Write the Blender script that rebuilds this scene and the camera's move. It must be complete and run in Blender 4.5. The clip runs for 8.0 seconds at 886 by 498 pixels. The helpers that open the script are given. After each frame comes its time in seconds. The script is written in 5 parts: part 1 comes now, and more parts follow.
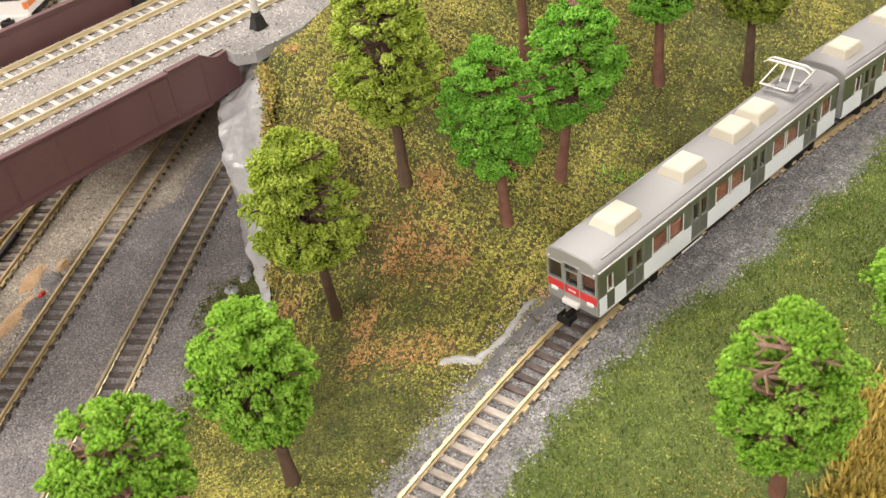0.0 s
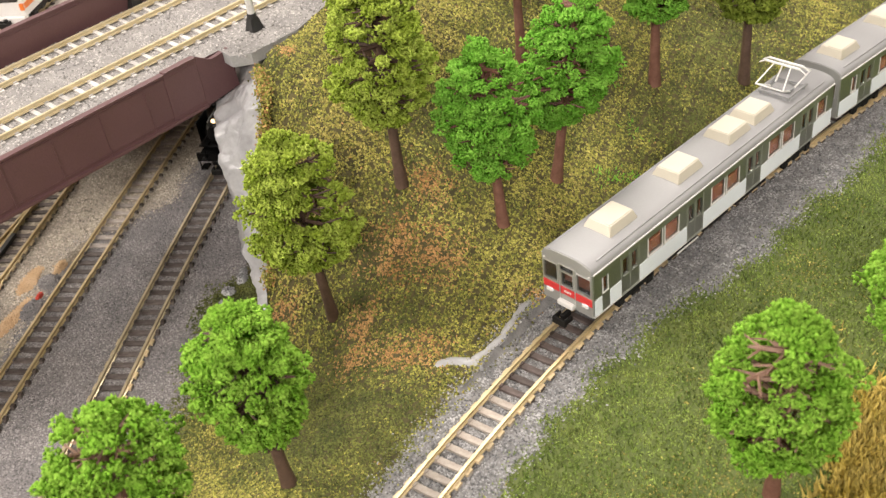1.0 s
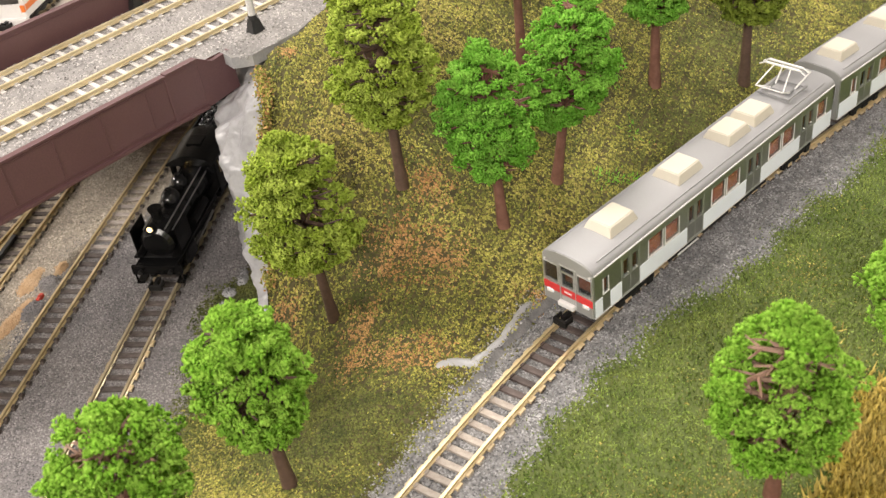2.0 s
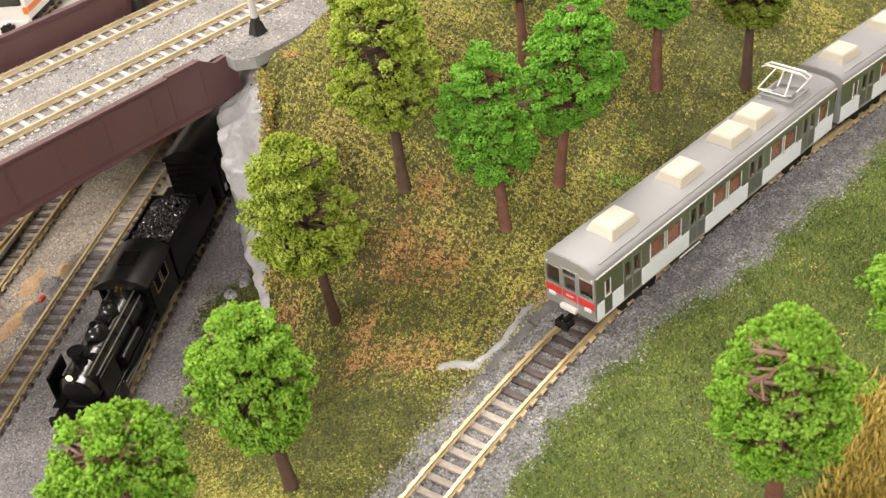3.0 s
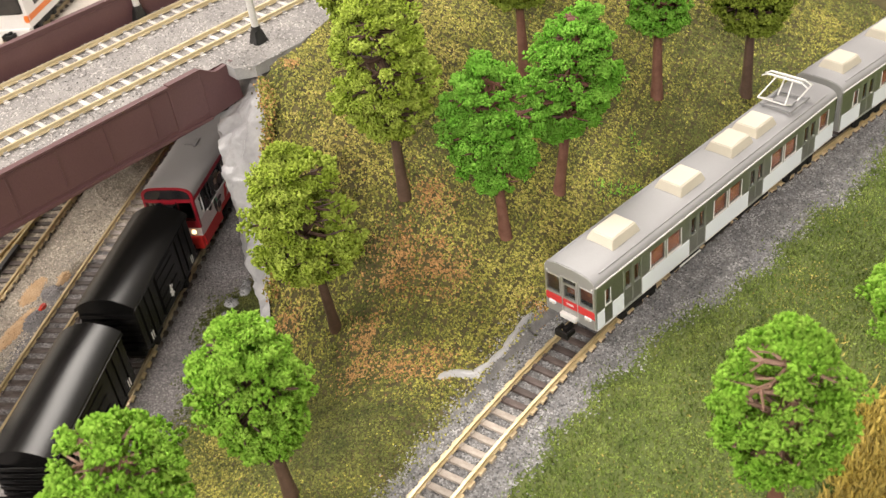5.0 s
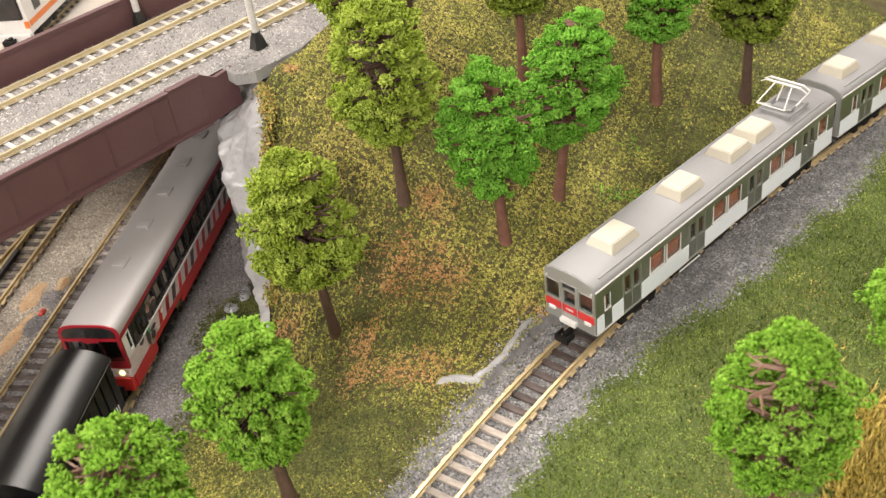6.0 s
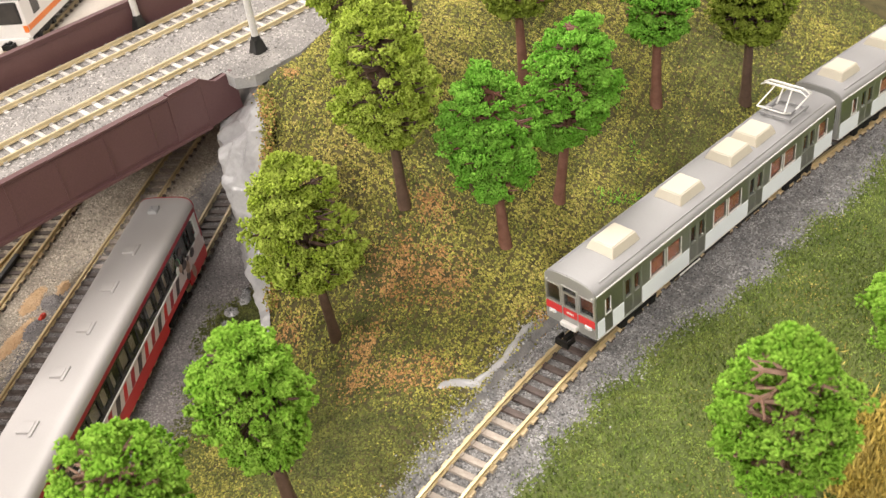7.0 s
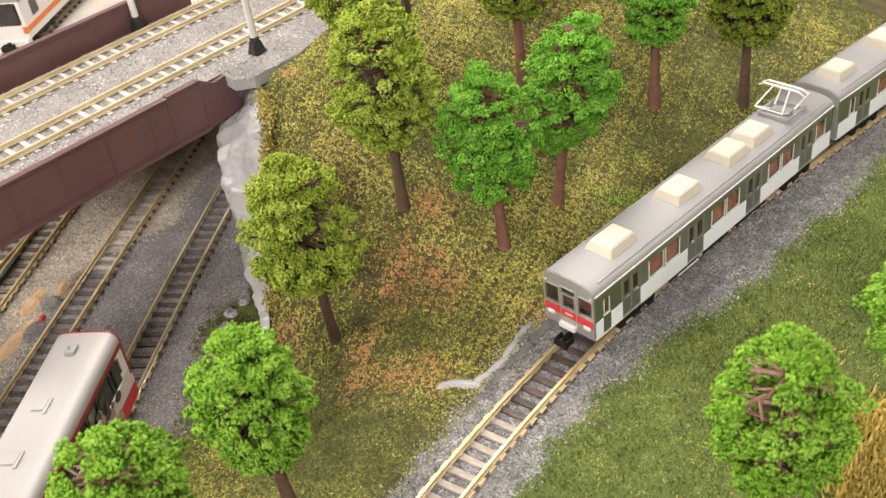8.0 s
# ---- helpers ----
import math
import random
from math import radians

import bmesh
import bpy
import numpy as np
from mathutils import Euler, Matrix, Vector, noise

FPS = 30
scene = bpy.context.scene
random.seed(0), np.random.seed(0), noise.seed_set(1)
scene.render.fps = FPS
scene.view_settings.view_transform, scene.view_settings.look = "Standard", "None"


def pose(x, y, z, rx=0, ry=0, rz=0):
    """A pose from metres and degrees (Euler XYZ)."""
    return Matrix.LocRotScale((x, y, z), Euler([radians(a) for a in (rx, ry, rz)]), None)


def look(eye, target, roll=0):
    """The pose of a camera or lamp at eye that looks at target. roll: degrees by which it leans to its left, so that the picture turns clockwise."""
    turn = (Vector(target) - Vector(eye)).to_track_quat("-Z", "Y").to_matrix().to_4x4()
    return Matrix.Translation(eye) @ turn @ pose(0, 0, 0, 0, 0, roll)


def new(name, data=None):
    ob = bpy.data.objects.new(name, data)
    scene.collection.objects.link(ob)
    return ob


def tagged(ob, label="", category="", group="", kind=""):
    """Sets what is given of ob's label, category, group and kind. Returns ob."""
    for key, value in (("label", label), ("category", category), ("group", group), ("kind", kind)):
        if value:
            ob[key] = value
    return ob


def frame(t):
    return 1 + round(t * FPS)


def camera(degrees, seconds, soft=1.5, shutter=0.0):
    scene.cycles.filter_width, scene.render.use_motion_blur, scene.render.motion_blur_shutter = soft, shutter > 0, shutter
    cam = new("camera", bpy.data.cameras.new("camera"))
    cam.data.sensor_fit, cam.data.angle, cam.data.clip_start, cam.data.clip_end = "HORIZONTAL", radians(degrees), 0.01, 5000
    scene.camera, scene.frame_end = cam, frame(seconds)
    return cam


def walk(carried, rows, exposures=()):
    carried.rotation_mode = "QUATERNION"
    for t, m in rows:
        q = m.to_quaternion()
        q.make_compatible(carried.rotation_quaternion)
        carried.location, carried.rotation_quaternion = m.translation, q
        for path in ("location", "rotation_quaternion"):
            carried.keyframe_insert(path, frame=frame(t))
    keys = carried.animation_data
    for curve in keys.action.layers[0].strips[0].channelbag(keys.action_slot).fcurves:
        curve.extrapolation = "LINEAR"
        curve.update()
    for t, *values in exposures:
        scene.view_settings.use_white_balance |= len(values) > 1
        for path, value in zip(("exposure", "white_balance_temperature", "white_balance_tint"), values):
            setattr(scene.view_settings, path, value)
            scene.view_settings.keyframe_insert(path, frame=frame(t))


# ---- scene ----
# A model railway layout at 1:150. Places below are in millimetres on the layout; MM turns them into metres.
import functools

MM = 0.001

# ---- camera ----
cam = camera(45.61, 8.0, soft=1.4)
walk(cam, [
    (0, look((0.15587, -0.17582, 0.20562), (-0.02886, -0.02161, 0.02647), -8.127)),
    (0.5, look((0.15685, -0.17448, 0.20597), (-0.02783, -0.02070, 0.02640), -8.244)),
    (1, look((0.15675, -0.17407, 0.20689), (-0.02789, -0.02063, 0.02698), -8.357)),
    (1.5, look((0.15692, -0.17425, 0.20698), (-0.02774, -0.02070, 0.02720), -8.380)),
    (3, look((0.15674, -0.17525, 0.20697), (-0.02841, -0.02104, 0.02826), -8.192)),
    (3.5, look((0.15641, -0.17498, 0.20712), (-0.02891, -0.02086, 0.02851), -8.208)),
    (4, look((0.15659, -0.17505, 0.20711), (-0.02885, -0.02058, 0.02892), -8.193)),
    (4.5, look((0.15672, -0.17453, 0.20727), (-0.02909, -0.02004, 0.02949), -8.214)),
    (6, look((0.15707, -0.17486, 0.20752), (-0.02959, -0.01925, 0.03162), -8.167)),
    (6.5, look((0.15674, -0.17496, 0.20791), (-0.02993, -0.01923, 0.03211), -8.196)),
    (7, look((0.15644, -0.17460, 0.20802), (-0.03023, -0.01863, 0.03244), -8.234)),
    (7.5, look((0.15672, -0.17449, 0.20818), (-0.02985, -0.01854, 0.03248), -8.293)),
    (8, look((0.15679, -0.17447, 0.20906), (-0.02964, -0.01864, 0.03310), -8.353)),
])

cam.data.dof.use_dof = True
cam.data.dof.focus_distance = 0.33
cam.data.dof.aperture_fstop = 33.0

# ---- light: the ceiling lamps of a white-walled hall ----
world = bpy.data.worlds.new("hall_air")
world.use_nodes = True
world.node_tree.nodes["Background"].inputs[0].default_value = (1.0, 0.95, 0.88, 1)
world.node_tree.nodes["Background"].inputs[1].default_value = 0.38
scene.world = world
scene.view_settings.exposure = 0.0


def ceiling_lamp(x, y, z, sx, sy, watts):
    d = bpy.data.lights.new("ceiling_lamp", "AREA")
    d.shape, d.size, d.size_y, d.energy, d.color = "RECTANGLE", sx, sy, watts, (1.0, 0.92, 0.845)
    new("ceiling_lamp", d).matrix_world = pose(x, y, z)


ceiling_lamp(-0.95, 0.85, 1.6, 1.3, 0.6, 48)
ceiling_lamp(-1.0, -0.95, 1.6, 1.2, 0.4, 26)
ceiling_lamp(1.7, -1.9, 1.6, 1.6, 0.6, 132)
ceiling_lamp(0.8, 0.9, 1.6, 1.2, 0.4, 12)
ceiling_lamp(-2.6, -1.6, 1.6, 1.2, 0.4, 115)


# ---- materials ----
def rgb(c):
    return (*c, 1)


def mat(name, c1, c2=None, size=3.0, rough=0.7, metal=0.0, bump=0.0, bsize=0.6, spread=0.0, island=0.0, c3=None, coat=0.0, spec=0.5, grain=1.0):
    """A surface that varies between c1 and c2 over patches of `size` mm, with grain of `bsize` mm.
    spread: how far whole objects differ; island: how far loose pieces of a mesh differ."""
    m = bpy.data.materials.new(name)
    m.use_nodes = True
    nt = m.node_tree
    n, l = nt.nodes, nt.links
    b = n["Principled BSDF"]
    b.inputs["Roughness"].default_value = rough
    b.inputs["Metallic"].default_value = metal
    b.inputs["Specular IOR Level"].default_value = spec
    b.inputs["Coat Weight"].default_value = coat
    c2 = c2 or tuple(v * 0.8 for v in c1)
    tc = n.new("ShaderNodeTexCoord")
    big = n.new("ShaderNodeTexNoise")
    big.inputs["Scale"].default_value = 1000.0 / size
    big.inputs["Detail"].default_value = 3
    l.new(tc.outputs["Object"], big.inputs["Vector"])
    ramp = n.new("ShaderNodeValToRGB")
    ramp.color_ramp.elements[0].position, ramp.color_ramp.elements[1].position = 0.36, 0.64
    ramp.color_ramp.elements[0].color, ramp.color_ramp.elements[1].color = rgb(c1), rgb(c2)
    if c3:
        e = ramp.color_ramp.elements.new(0.74)
        e.color = rgb(c3)
    l.new(big.outputs["Fac"], ramp.inputs["Fac"])
    fine = n.new("ShaderNodeTexNoise")
    fine.inputs["Scale"].default_value = 1000.0 / bsize
    fine.inputs["Detail"].default_value = 2
    l.new(tc.outputs["Object"], fine.inputs["Vector"])
    tone = n.new("ShaderNodeMapRange")
    tone.inputs["To Min"].default_value, tone.inputs["To Max"].default_value = 1 - 0.22 * grain, 1 + 0.18 * grain
    l.new(fine.outputs["Fac"], tone.inputs["Value"])
    hsv = n.new("ShaderNodeHueSaturation")
    l.new(ramp.outputs["Color"], hsv.inputs["Color"])
    last = tone.outputs["Result"]
    for kind, amount in (("o", spread), ("i", island)):
        if amount:
            if kind == "o":
                src = n.new("ShaderNodeObjectInfo").outputs["Random"]
            else:
                src = n.new("ShaderNodeNewGeometry").outputs["Random Per Island"]
            mr = n.new("ShaderNodeMapRange")
            mr.inputs["To Min"].default_value, mr.inputs["To Max"].default_value = 1 - amount, 1 + amount
            l.new(src, mr.inputs["Value"])
            mu = n.new("ShaderNodeMath")
            mu.operation = "MULTIPLY"
            l.new(last, mu.inputs[0])
            l.new(mr.outputs["Result"], mu.inputs[1])
            last = mu.outputs[0]
    l.new(last, hsv.inputs["Value"])
    l.new(hsv.outputs["Color"], b.inputs["Base Color"])
    if bump:
        bp = n.new("ShaderNodeBump")
        bp.inputs["Strength"].default_value = 0.6
        bp.inputs["Distance"].default_value = bump * MM
        l.new(fine.outputs["Fac"], bp.inputs["Height"])
        l.new(bp.outputs["Normal"], b.inputs["Normal"])
    return m


def glow(name, c, strength):
    m = bpy.data.materials.new(name)
    m.use_nodes = True
    b = m.node_tree.nodes["Principled BSDF"]
    b.inputs["Base Color"].default_value = rgb(c)
    b.inputs["Emission Color"].default_value = rgb(c)
    b.inputs["Emission Strength"].default_value = strength
    return m


def glass(name, c, rough=0.05):
    m = bpy.data.materials.new(name)
    m.use_nodes = True
    b = m.node_tree.nodes["Principled BSDF"]
    b.inputs["Base Color"].default_value = rgb(c)
    b.inputs["Roughness"].default_value = rough
    b.inputs["Transmission Weight"].default_value = 1.0
    b.inputs["IOR"].default_value = 1.45
    return m


GROUND_HILL = mat("hill_soil", (0.06, 0.052, 0.02), (0.105, 0.09, 0.034), 5, 0.95, bump=0.5, bsize=0.8)
GROUND_GRASS = mat("meadow_soil", (0.085, 0.115, 0.03), (0.13, 0.16, 0.045), 6, 0.95, bump=0.4, bsize=0.7)
GROUND_BALLAST = mat("ballast_bed", (0.17, 0.168, 0.168), (0.25, 0.245, 0.242), 6, 0.9, bump=0.5, bsize=0.7)
GROUND_YARD = mat("yard_bed", (0.15, 0.142, 0.145), (0.22, 0.207, 0.205), 16, 0.9, bump=0.35, bsize=0.6)
GROUND_SAND = mat("yard_sand", (0.30, 0.26, 0.215), (0.40, 0.355, 0.29), 14, 0.9, bump=0.35, bsize=0.6)
STONE_A = mat("ballast_stone", (0.17, 0.17, 0.176), (0.31, 0.306, 0.308), 4, 0.7, bump=0.1, island=0.65)
STONE_YARD = mat("yard_stone", (0.17, 0.16, 0.162), (0.26, 0.243, 0.24), 14, 0.8, bump=0.1, island=0.5)
STONE_SAND = mat("sand_stone", (0.32, 0.28, 0.235), (0.45, 0.40, 0.33), 9, 0.8, bump=0.1, island=0.5)
STONE_DECK = mat("deck_stone", (0.27, 0.258, 0.252), (0.38, 0.36, 0.345), 12, 0.8, bump=0.1, island=0.55)
DECK_BED = mat("deck_bed", (0.235, 0.225, 0.22), (0.315, 0.30, 0.29), 10, 0.9, bump=0.3, bsize=0.6)
TURF_OLIVE = mat("olive_turf", (0.185, 0.187, 0.033), (0.33, 0.31, 0.065), 9, 0.9, island=0.7)
TURF_DARK = mat("dark_green_turf", (0.075, 0.09, 0.018), (0.15, 0.16, 0.035), 9, 0.9, island=0.6)
TURF_YELLOW = mat("yellow_turf", (0.32, 0.275, 0.065), (0.44, 0.37, 0.11), 9, 0.9, island=0.5)
TURF_RUST = mat("rust_brown_turf", (0.38, 0.20, 0.07), (0.48, 0.28, 0.11), 15, 0.9, island=0.4)
TURF_MEADOW = mat("meadow_turf", (0.135, 0.20, 0.036), (0.24, 0.31, 0.07), 9, 0.9, island=0.6)
ROCK = mat("grey_plaster_rock", (0.32, 0.32, 0.335), (0.42, 0.42, 0.435), 9, 0.28, bump=0.35, bsize=1.6, c3=(0.24, 0.24, 0.25), spec=0.8)
CLIP = mat("tan_rail_clip", (0.52, 0.40, 0.22), (0.66, 0.53, 0.33), 3, 0.5, spread=0.2)
GIRDER = mat("maroon_girder_plastic", (0.116, 0.058, 0.062), (0.134, 0.069, 0.072), 30, 0.42, bump=0.05, bsize=0.5)
CONCRETE = mat("grey_concrete", (0.33, 0.33, 0.335), (0.41, 0.405, 0.405), 12, 0.7, bump=0.1)
BRASS = mat("nickel_brass_rail", (0.52, 0.41, 0.22), (0.64, 0.52, 0.31), 9, 0.4, metal=0.5)
BRASS_DULL = mat("tarnished_rail", (0.46, 0.385, 0.25), (0.60, 0.51, 0.34), 8, 0.35, metal=0.5)
BRASS_BRIGHT = mat("bright_rail", (0.66, 0.56, 0.35), (0.76, 0.66, 0.44), 12, 0.38, metal=0.45)
SLEEPER = mat("dark_sleeper", (0.075, 0.055, 0.05), (0.125, 0.098, 0.09), 3, 0.65, spread=0.35, bump=0.08, bsize=0.4)
SLEEPER_DUSTY = mat("dusty_sleeper", (0.07, 0.055, 0.05), (0.12, 0.10, 0.092), 2, 0.6, spread=0.3, bump=0.08, bsize=0.4)
SLEEPER_PALE = mat("pale_sleeper", (0.36, 0.31, 0.27), (0.46, 0.41, 0.36), 2, 0.7, spread=0.15, bump=0.08, bsize=0.4)
SLEEPER_GREY = mat("concrete_sleeper", (0.48, 0.46, 0.445), (0.60, 0.575, 0.55), 3, 0.7, spread=0.22)
UNDER_DARK = mat("dark_bearing", (0.02, 0.02, 0.02), (0.03, 0.03, 0.03), 4, 0.6)
BARK = mat("brown_trunk", (0.15, 0.066, 0.046), (0.21, 0.10, 0.072), 3, 0.6, bump=0.25, bsize=0.7)
BARK_DARK = mat("dark_trunk", (0.085, 0.05, 0.037), (0.125, 0.075, 0.054), 3, 0.6, bump=0.25, bsize=0.7)
# Pinkish branches, painted paler than the bark for the light from above.
BARK_PINK_LIT = mat("top_lit_pinkish_branch", (0.27, 0.155, 0.11), (0.36, 0.22, 0.165), 3, 0.6, bump=0.25, bsize=0.7)
# Sleepers towards the bridge: the light they reflect is put into a dusty pale colour.
SLEEPER_LIT = mat("lit_pale_sleeper", (0.26, 0.225, 0.205), (0.36, 0.32, 0.29), 2, 0.7, spread=0.25, bump=0.08, bsize=0.4)
CHAIR = mat("dark_rail_chair", (0.05, 0.038, 0.032), (0.09, 0.07, 0.06), 2, 0.6, spread=0.3)


# ---- mesh helpers, all in millimetres ----
def add_box(bm, x0, x1, y0, y1, z0, z1, bevel=0.0, m=None):
    vs = [bm.verts.new((x, y, z)) for z in (z0, z1) for y in (y0, y1) for x in (x0, x1)]
    fs = [bm.faces.new([vs[i] for i in q]) for q in ((0, 2, 3, 1), (4, 5, 7, 6), (0, 1, 5, 4), (2, 6, 7, 3), (0, 4, 6, 2), (1, 3, 7, 5))]
    if m is not None:
        bmesh.ops.transform(bm, matrix=m, verts=vs)
    if bevel:
        es = list({e for f in fs for e in f.edges})
        bmesh.ops.bevel(bm, geom=es, offset=bevel, segments=2, affect="EDGES", profile=0.6)


def add_prism(bm, prof, y0, y1, m=None):
    """A closed outline of (x, z) drawn out along y."""
    a = [bm.verts.new((x, y0, z)) for x, z in prof]
    b = [bm.verts.new((x, y1, z)) for x, z in prof]
    k = len(prof)
    fs = [bm.faces.new((a[i], a[(i + 1) % k], b[(i + 1) % k], b[i])) for i in range(k)]
    fs += [bm.faces.new(a[::-1]), bm.faces.new(b)]
    if m is not None:
        bmesh.ops.transform(bm, matrix=m, verts=a + b)
    return fs


def add_tube(bm, p0, p1, r0, r1=None, seg=8, caps=True):
    p0, p1 = Vector(p0), Vector(p1)
    r1 = r0 if r1 is None else r1
    q = (p1 - p0).to_track_quat("Z", "Y")
    rings = []
    for p, r in ((p0, r0), (p1, r1)):
        rings.append([bm.verts.new(p + q @ Vector((r * math.cos(a), r * math.sin(a), 0))) for a in (2 * math.pi * i / seg for i in range(seg))])
    for i in range(seg):
        bm.faces.new((rings[0][i], rings[0][(i + 1) % seg], rings[1][(i + 1) % seg], rings[1][i]))
    if caps:
        bm.faces.new(rings[0][::-1])
        bm.faces.new(rings[1])


def mesh_of(name, bm, material, smooth=False):
    bmesh.ops.recalc_face_normals(bm, faces=bm.faces)
    for v in bm.verts:
        v.co *= MM
    for f in bm.faces:
        f.smooth = smooth
    me = bpy.data.meshes.new(name)
    bm.to_mesh(me)
    bm.free()
    for mt in (material if isinstance(material, (list, tuple)) else (material,)):
        me.materials.append(mt)
    return me


def soften(me, angle=40):
    me.shade_smooth()
    me.set_sharp_from_angle(angle=radians(angle))
    return me


def part(name, bm, material, parent, label="", smooth=None):
    me = mesh_of(name, bm, material)
    if smooth:
        soften(me, smooth)
    ob = new(name, me)
    if parent is not None:
        ob.parent = parent
    if label:
        ob["label"] = label
    return ob


def at(x, y, z, rz=0.0, rx=0.0, ry=0.0):
    return pose(x * MM, y * MM, z * MM, rx, ry, rz)


def thing(name, label, category, m=None, group="", kind=""):
    ob = new(name)
    ob.empty_display_size = 0.01
    if m is not None:
        ob.matrix_basis = m
    return tagged(ob, label, category, group, kind)


def raw_mesh(name, verts, faces, material):
    """Many loose pieces at once, from arrays in millimetres; all faces have the same number of corners."""
    me = bpy.data.meshes.new(name)
    v = np.asarray(verts, np.float32) * MM
    f = np.asarray(faces, np.int32)
    me.vertices.add(len(v))
    me.vertices.foreach_set("co", v.ravel())
    me.loops.add(f.size)
    me.loops.foreach_set("vertex_index", f.ravel())
    me.polygons.add(len(f))
    me.polygons.foreach_set("loop_start", np.arange(0, f.size, f.shape[1], dtype=np.int32))
    me.polygons.foreach_set("loop_total", np.full(len(f), f.shape[1], np.int32))
    me.materials.append(material)
    me.update(calc_edges=True)
    return me


# ---- unseen hall: plain floor, walls and ceiling to bounce light; table under the layout ----
HALL_WALL = mat("white_hall_wall", (0.72, 0.70, 0.67), (0.77, 0.75, 0.72), 900, 0.9, bump=0.3, bsize=8)
HALL_FLOOR = mat("grey_hall_floor", (0.30, 0.28, 0.26), (0.36, 0.34, 0.31), 700, 0.6, bump=0.2, bsize=10)
TABLE_WOOD = mat("plain_plywood", (0.42, 0.31, 0.19), (0.50, 0.38, 0.25), 60, 0.6, bump=0.2, bsize=3)


def hall_piece(name, label, x0, x1, y0, y1, z0, z1, material):
    bm = bmesh.new()
    add_box(bm, x0, x1, y0, y1, z0, z1)
    return tagged(part(name, bm, material, None), label, name.split("_")[0], kind="structure")


hall_piece("floor", "plain grey hall floor", -4600, 4600, -4600, 4600, -1000, -900, HALL_FLOOR)
hall_piece("ceiling", "plain white hall ceiling", -4600, 4600, -4600, 4600, 1800, 1900, HALL_WALL)
hall_piece("wall_north", "plain white hall wall", -4500, 4500, 4500, 4600, -900, 1800, HALL_WALL)
hall_piece("wall_south", "plain white hall wall", -4500, 4500, -4600, -4500, -900, 1800, HALL_WALL)
hall_piece("wall_east", "plain white hall wall", 4500, 4600, -4500, 4500, -900, 1800, HALL_WALL)
hall_piece("wall_west", "plain white hall wall", -4600, -4500, -4500, 4500, -900, 1800, HALL_WALL)


def layout_table():
    root = thing("layout_table", "plain plywood table carrying the model layout", "table", kind="structure")
    bm = bmesh.new()
    add_box(bm, -505, 245, -285, 435, -60, -21, 2)
    part("table_top", bm, TABLE_WOOD, root)
    for x in (-460, 200):
        for y in (-240, 390):
            bm = bmesh.new()
            add_box(bm, x - 25, x + 25, y - 25, y + 25, -900, -60, 2)
            part("leg", bm, TABLE_WOOD, root)


layout_table()


# ---- the plan of the layout ----
def ss(a, b, x):
    t = np.clip((x - a) / (b - a), 0, 1)
    return t * t * (3 - 2 * t)


def track_a(y):
    """Centre of the curved line in front of the hill."""
    near = np.minimum(y, 110)
    return -1.7 + (near - 65) ** 2 / 1360 + 0.0662 * (y - near)


def siding(x0, angle, bend):
    a = radians(angle)
    d, n = np.array([math.sin(a), math.cos(a)]), np.array([math.cos(a), -math.sin(a)])

    def at_s(s):
        q = np.array([x0, 0.0]) + d * s + n * (bend * s * s / 1000)
        tangent = d + n * (2 * bend * s / 1000)
        return q, math.degrees(math.atan2(-tangent[0], tangent[1]))
    return at_s


track_b = siding(-184.7, -36.5, 0.173)
track_c = siding(-227.0, -35.6, 0.098)
Z_YARD = -17.0     # rail tops in the yard
Z_DECK = 55.2      # rail tops on the bridge
CLIFF = [(-84, -60), (-92, -47), (-98, -42), (-105, -33), (-112, -24), (-118, -16), (-128, -8), (-131, 3), (-134, 16), (-142, 38), (-153, 70), (-168, 120), (-190, 330)]


def cliff_side(x, y):
    """Distance to the cliff's foot: positive on the hill, negative in the yard."""
    best = np.full(np.shape(x), 1e9)
    sign = np.ones(np.shape(x))
    for (x0, y0), (x1, y1) in zip(CLIFF, CLIFF[1:]):
        dx, dy = x1 - x0, y1 - y0
        ln = math.hypot(dx, dy)
        t = np.clip(((x - x0) * dx + (y - y0) * dy) / ln ** 2, 0, 1)
        d = np.hypot(x - x0 - t * dx, y - y0 - t * dy)
        side = np.sign((x - x0) * dy - (y - y0) * dx)
        sign = np.where(d < best, side, sign)
        best = np.minimum(best, d)
    return best * sign


def ripple(x, y, size, seed=0.0):
    x, y = np.asarray(x, float), np.asarray(y, float)
    out = np.zeros(x.shape)
    for k, (a, b) in enumerate(((1.0, 0.35), (-0.45, 1.1), (0.8, -0.9), (0.2, 1.7), (1.9, 0.6))):
        out += np.sin((a * x + b * y) / size * 3.0 + seed + k * 1.7) / (1 + 0.35 * k)
    return out / 3


def height(x, y):
    x, y = np.asarray(x, float), np.asarray(y, float)
    xa = track_a(np.minimum(y, 330))
    base = -2.6 - 17.1 * ss(30, 85, xa - x)
    s = xa - 13 - x
    top = 53 * ss(-12, 128, s) + 1.0 * ripple(x, y, 22) * ss(6, 40, s)
    f = ss(-62, 3, y)
    hill = base * (1 - f) + top * f
    hill = np.minimum(np.where(s > 0, hill, -2.6), 53.2 - 6 * ss(-128, -140, x + 0.3 * np.maximum(y, 0)))
    right = x - xa - 17 - 8 * ss(10, 50, y)
    hill = np.where(right > 0, -2.6 + 1.2 * ss(0, 30, right) + 0.5 * ripple(x, y, 18) * ss(0, 20, right), hill)
    cs = cliff_side(x, y)
    yard = -19.5 + 0.2 * ripple(x, y, 25)
    z = np.where((cs > 0) | (y < -58), np.maximum(hill, yard), yard)
    return z




